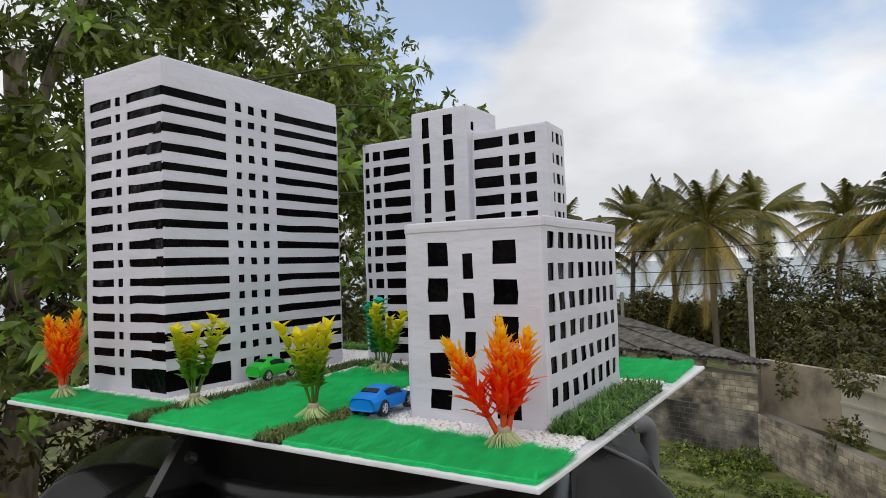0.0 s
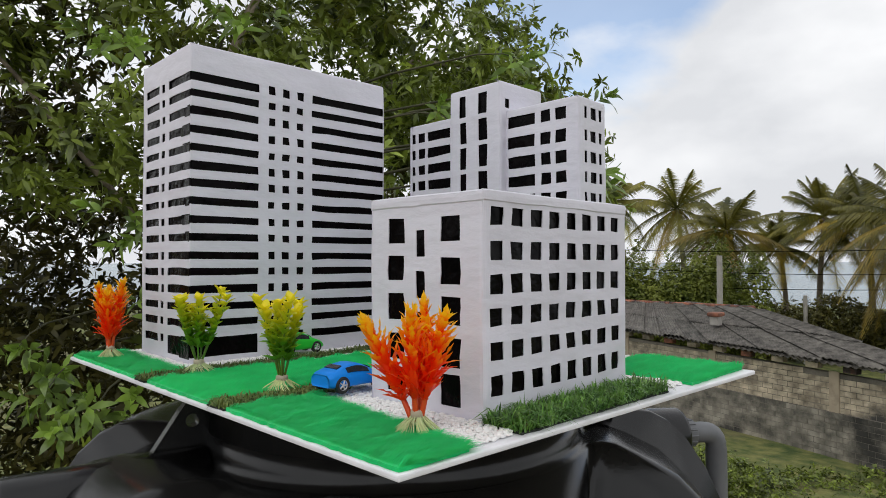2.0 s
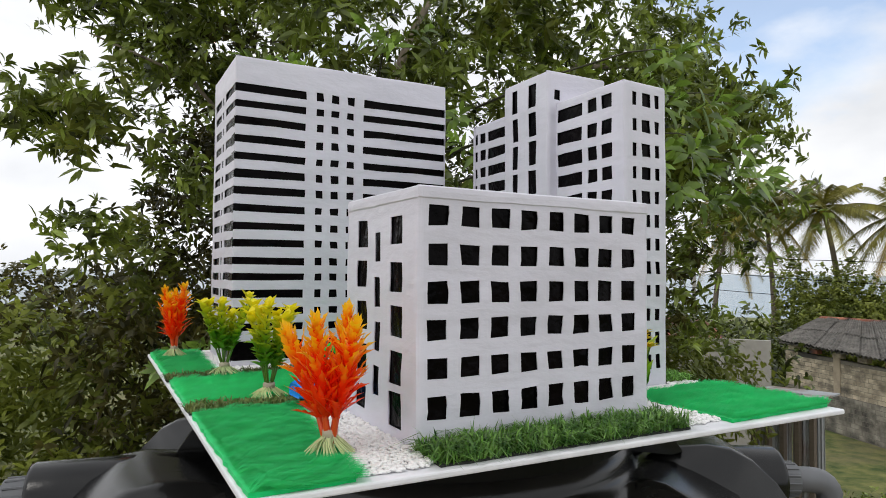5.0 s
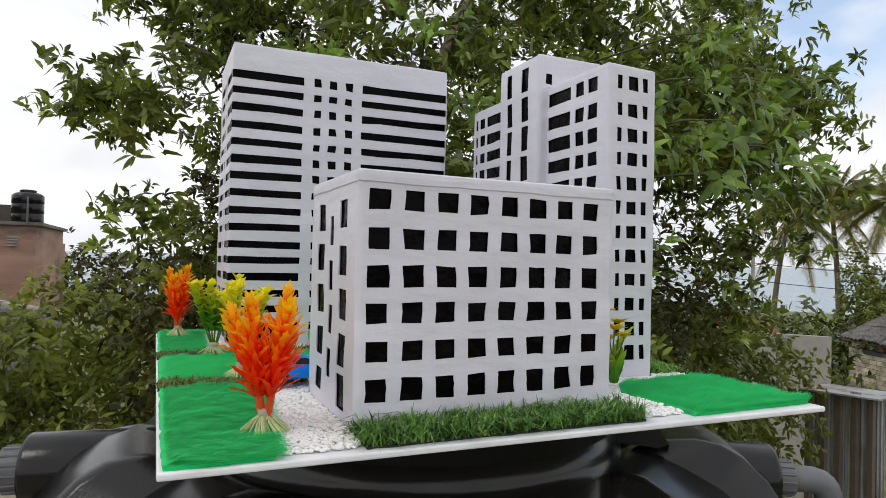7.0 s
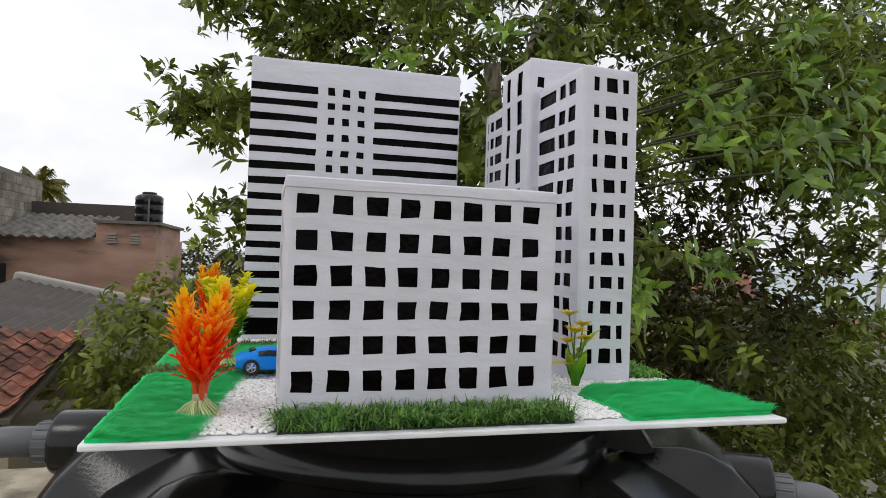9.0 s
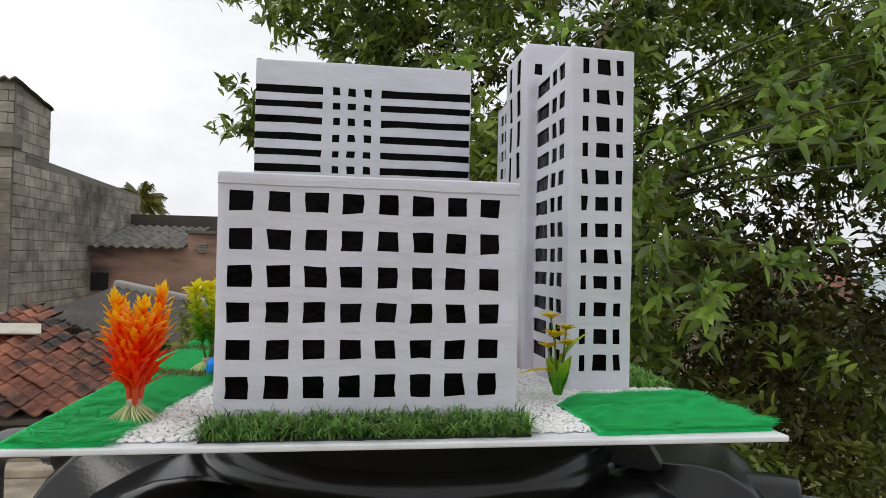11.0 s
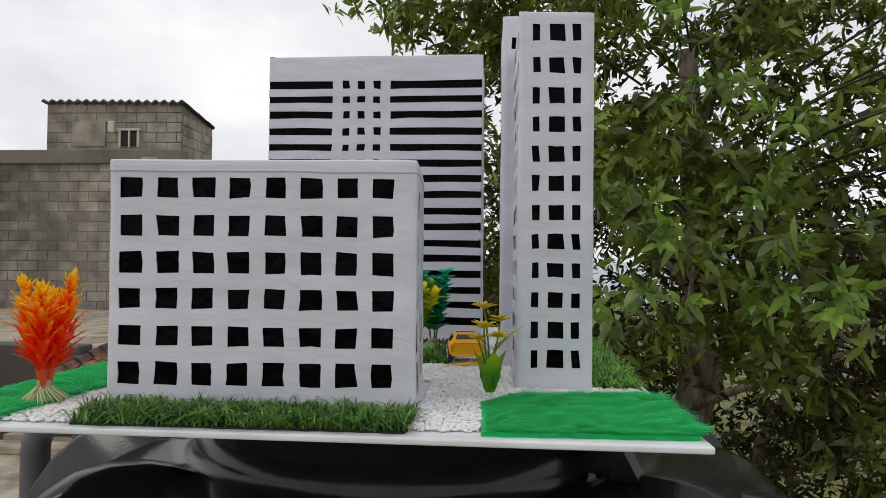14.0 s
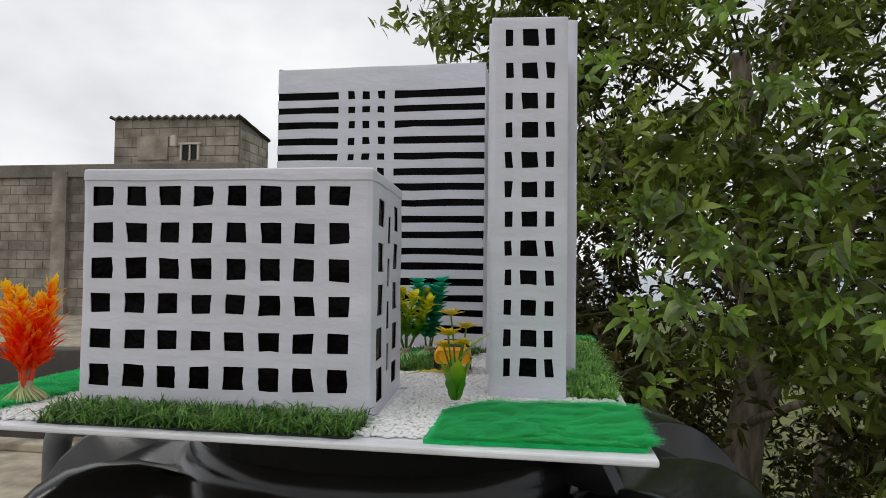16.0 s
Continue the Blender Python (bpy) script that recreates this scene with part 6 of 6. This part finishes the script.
for j, y in enumerate((0.0, 0.25)):
    for i in range(7):
        x = -0.10 + 0.20 * i / 6
        h = 0.032 * math.cos(6.283 * i / 6) if i < 6 else 0.032
        tv.append((x, y, h + 0.020 * (1 - j)))
        tv.append((x, y, h + 0.020 * (1 - j) - 0.014))
for i in range(6):
    a, b = 2 * i, 14 + 2 * i
    tf += [(a, a + 2, b + 2, b), (a + 1, b + 1, b + 3, a + 3), (a, a + 1, a + 3, a + 2)]
tile_me = mesh_of("tile", tv, tf, TILE, False)
for j in range(18):
    for i in range(11):
        y = RY0 + j * 0.205
        z = RZ0 + (y - RY0) * math.tan(slope) + 0.02
        if y > 7.45 + 1.5 * max(0.0, -2.2 - (RX1 - i * 0.20)):
            continue
        m = pose(RX1 - 0.11 - i * 0.20 - (-3.2) + random.uniform(-0.008, 0.008), y - 7.2 + random.uniform(-0.012, 0.012), z - GROUND + random.uniform(0, 0.012),
                 math.degrees(slope) + random.uniform(-1.2, 1.2), 0, random.uniform(-1.6, 1.6))
        ob = new("tile", tile_me)
        ob.parent = tile_roof
        ob.matrix_basis = m
roof_under = part("roof_boards", box(RX0, RX1, 0, 2.1, -0.06, -0.02), WOOD_WEATHERED)
roof_under.matrix_basis = pose(0, RY0, RZ0, math.degrees(slope))
tagged(roof_under, "weathered boards under clay tiles", "roof boards", kind="structure")
scraps = thing("sheet_scrap", (-3.0, 7.5, 0.40), "pale scrap of sheet lying on the clay tiles", "sheet scrap", "sheet scraps")
part("sheet", box(-0.30, 0.30, -0.22, 0.22, 0.04, 0.055, 0.004), CREAM, scraps).matrix_basis = pose(0, 0, 0.04, 9, 3, 24)
# dark sheet roof with a pale ridge
sheet_roof("dark_roof", (-3.45, 9.2, 0.50), (-0.75, 7.35, 0.06), (-0.9, 12.2, 0.20), (-3.45, 12.2, 0.74), ROOF_DARK, "dark weathered sheet roof beside the clay tiles", wave=0.2, amp=0.02)
ridge = part("roof_ridge", box(-1.35, 1.35, -0.15, 0.15, -0.15, 0.12, 0.04), POST)
ridge.matrix_basis = pose(-2.2, 12.3, 0.46, 0, 12.0, 0)
tagged(ridge, "pale cement ridge along the dark roof", "roof ridge", kind="structure")
part_ob = part("wall_north", box(-3.4, -0.95, 9.3, 12.3, GROUND, 0.1), RENDER_TAN)
tagged(part_ob, "stained wall under the dark sheet roof", "wall", kind="structure")

# pink house
pink = thing("pink_house", (-5.0, 18.0, GROUND), "pink plastered house with grey roof and stained walls", "house")
part("wall", box(-6.0, 3.09, -2.0, 3.0, 0, 1.52 - GROUND), RENDER_PINK, pink)
part("upper_wall", box(1.85, 3.1, -1.99, 2.4, 1.45 - GROUND, 1.85 - GROUND), RENDER_PINK, pink)
part("ledge", box(-6.1, 3.16, -2.14, -2.0, -0.25 - GROUND, -0.12 - GROUND), RENDER_PINK, pink)
part("parapet", box(1.80, 3.2, -2.06, 2.5, 1.85 - GROUND, 1.92 - GROUND), MORTAR, pink)
win = part("window", box(-0.42, 0.1, -2.02, -1.9, 0.46 - GROUND, 0.88 - GROUND), DARK_HOLE, pink, "dark square window opening")
for k in range(2):
    for j in range(4):
        part("vent_louvre", box(2.10 + 0.48 * k, 2.28 + 0.48 * k, -2.05, -1.98, 1.40 + 0.06 * j - GROUND, 1.435 + 0.06 * j - GROUND), POST, pink)
sheet_roof("pink_house_roof", (-11.2, 15.75, 1.50), (-3.18, 15.75, 1.50), (-3.18, 18.6, 2.10), (-11.2, 18.6, 2.15), SHEET_ROOF, "grey sheet roof of the pink house", wave=0.22, amp=0.03)
tagged(part("roof_wall", box(-11.0, -2.3, 18.7, 18.9, 1.4, 2.42), ROOF_DARK), "dark stained parapet behind the pink house", "wall", kind="structure")
btank = thing("rooftop_tank", (-2.22, 17.0, 1.92), "black plastic water tank on the pink house", "water tank")
v, f = lathe([(0.31, 0.0), (0.32, 0.04), (0.32, 0.20), (0.308, 0.215), (0.32, 0.23), (0.32, 0.42), (0.308, 0.435), (0.32, 0.45), (0.32, 0.62), (0.27, 0.67), (0.18, 0.70)], 28)
part_mesh("body", mesh_of("body", v, f, TANK, True), btank)
v, f = lathe([(0.17, 0.69), (0.17, 0.74), (0.14, 0.755)], 20)
part_mesh("lid", mesh_of("lid", v, f, TANK), btank)
v, f = tube([(0.05, -0.36, -0.9), (0.05, -0.36, 0.6)], 0.022, 8)
part_mesh("pipe", mesh_of("pipe", v, f, PIPE), btank)

# grey block building
block_wall("grey_wall", (-24.0, 12.3), (-5.3, 12.3), GROUND, 3.42, 0.2, BLOCK_GREY, "tall grey cement block wall with dirt stains", course=0.2, length=0.42, parts=300)
block_wall("grey_wall", (-5.3, 12.32), (-5.3, 19.5), GROUND, 3.15, 0.2, BLOCK_GREY, "grey cement block side wall of the tall building", course=0.2, length=0.42, parts=220, z_end=3.0)
block_wall("grey_tower", (-8.15, 12.36), (-5.32, 12.36), 3.42, 4.42, 0.2, BLOCK_GREY, "grey block room on top of the building", course=0.2, length=0.42, parts=60)
block_wall("grey_tower", (-5.29, 12.36), (-5.29, 13.7), 3.10, 4.36, 0.2, BLOCK_GREY, "grey block side of the rooftop room", course=0.2, length=0.42, parts=60, z_end=4.15)
tagged(part("tower_back", box(-8.15, -5.5, 12.6, 13.7, 2.9, 4.1), BLOCK_GREY), "block core of the rooftop room", "wall", kind="structure")
sheet_roof("tower_roof", (-8.2, 12.24, 4.46), (-5.22, 12.24, 4.42), (-5.22, 13.8, 4.18), (-8.2, 13.8, 4.22), SHEET_ROOF, "corrugated roof edge of the rooftop room", wave=0.18, amp=0.03)
tw = thing("tower_window", (-6.55, 12.3, 3.55), "white framed window in grey block wall", "window")
part("opening", box(-0.02, 0.36, 0.01, 0.06, 0.0, 0.30), DARK_HOLE, tw)
for bx in ((-0.04, 0.0), (0.16, 0.19), (0.34, 0.38)):
    part("frame", box(bx[0], bx[1], -0.02, 0.07, -0.03, 0.30), CREAM, tw)
part("sill", box(-0.07, 0.41, -0.03, 0.07, 0.30, 0.34), CREAM, tw)
part("shutter", box(-0.22, -0.10, -0.10, -0.02, 0.25, 0.48, 0.02), CREAM, tw)
tagged(part("blocked_opening", box(-7.6, -6.9, 12.33, 12.36, 3.55, 4.05), BLOCK_GREY), "bricked-up opening in grey wall", "opening", kind="structure")
for k, x in enumerate((-16.5, -12.4, -9.3, -5.9)):
    tagged(part("wall_pier", box(x - 0.17, x + 0.17, 12.20, 12.3, GROUND, 3.3), BLOCK_GREY), "cement pier on the grey wall", "wall pier", "wall piers", "structure")
tagged(part("wall_coping", box(-24, -5.25, 12.22, 12.55, 3.18, 3.46, 0.02), MORTAR), "dark weathered coping course of the block wall", "wall coping", kind="structure")
# flat grey roofs between the slab and the block wall
tagged(part("flat_roof", box(-20, -3.55, 6.7, 12.2, -0.3, 0.27, 0.03), CONCRETE), "flat grey concrete roof by the block wall", "roof", kind="structure")
tagged(part("parapet_wall", box(-20, -3.5, 6.45, 6.69, GROUND, 0.36, 0.02), ROOF_DARK), "dark stained parapet of the neighbouring roof", "wall", kind="structure")
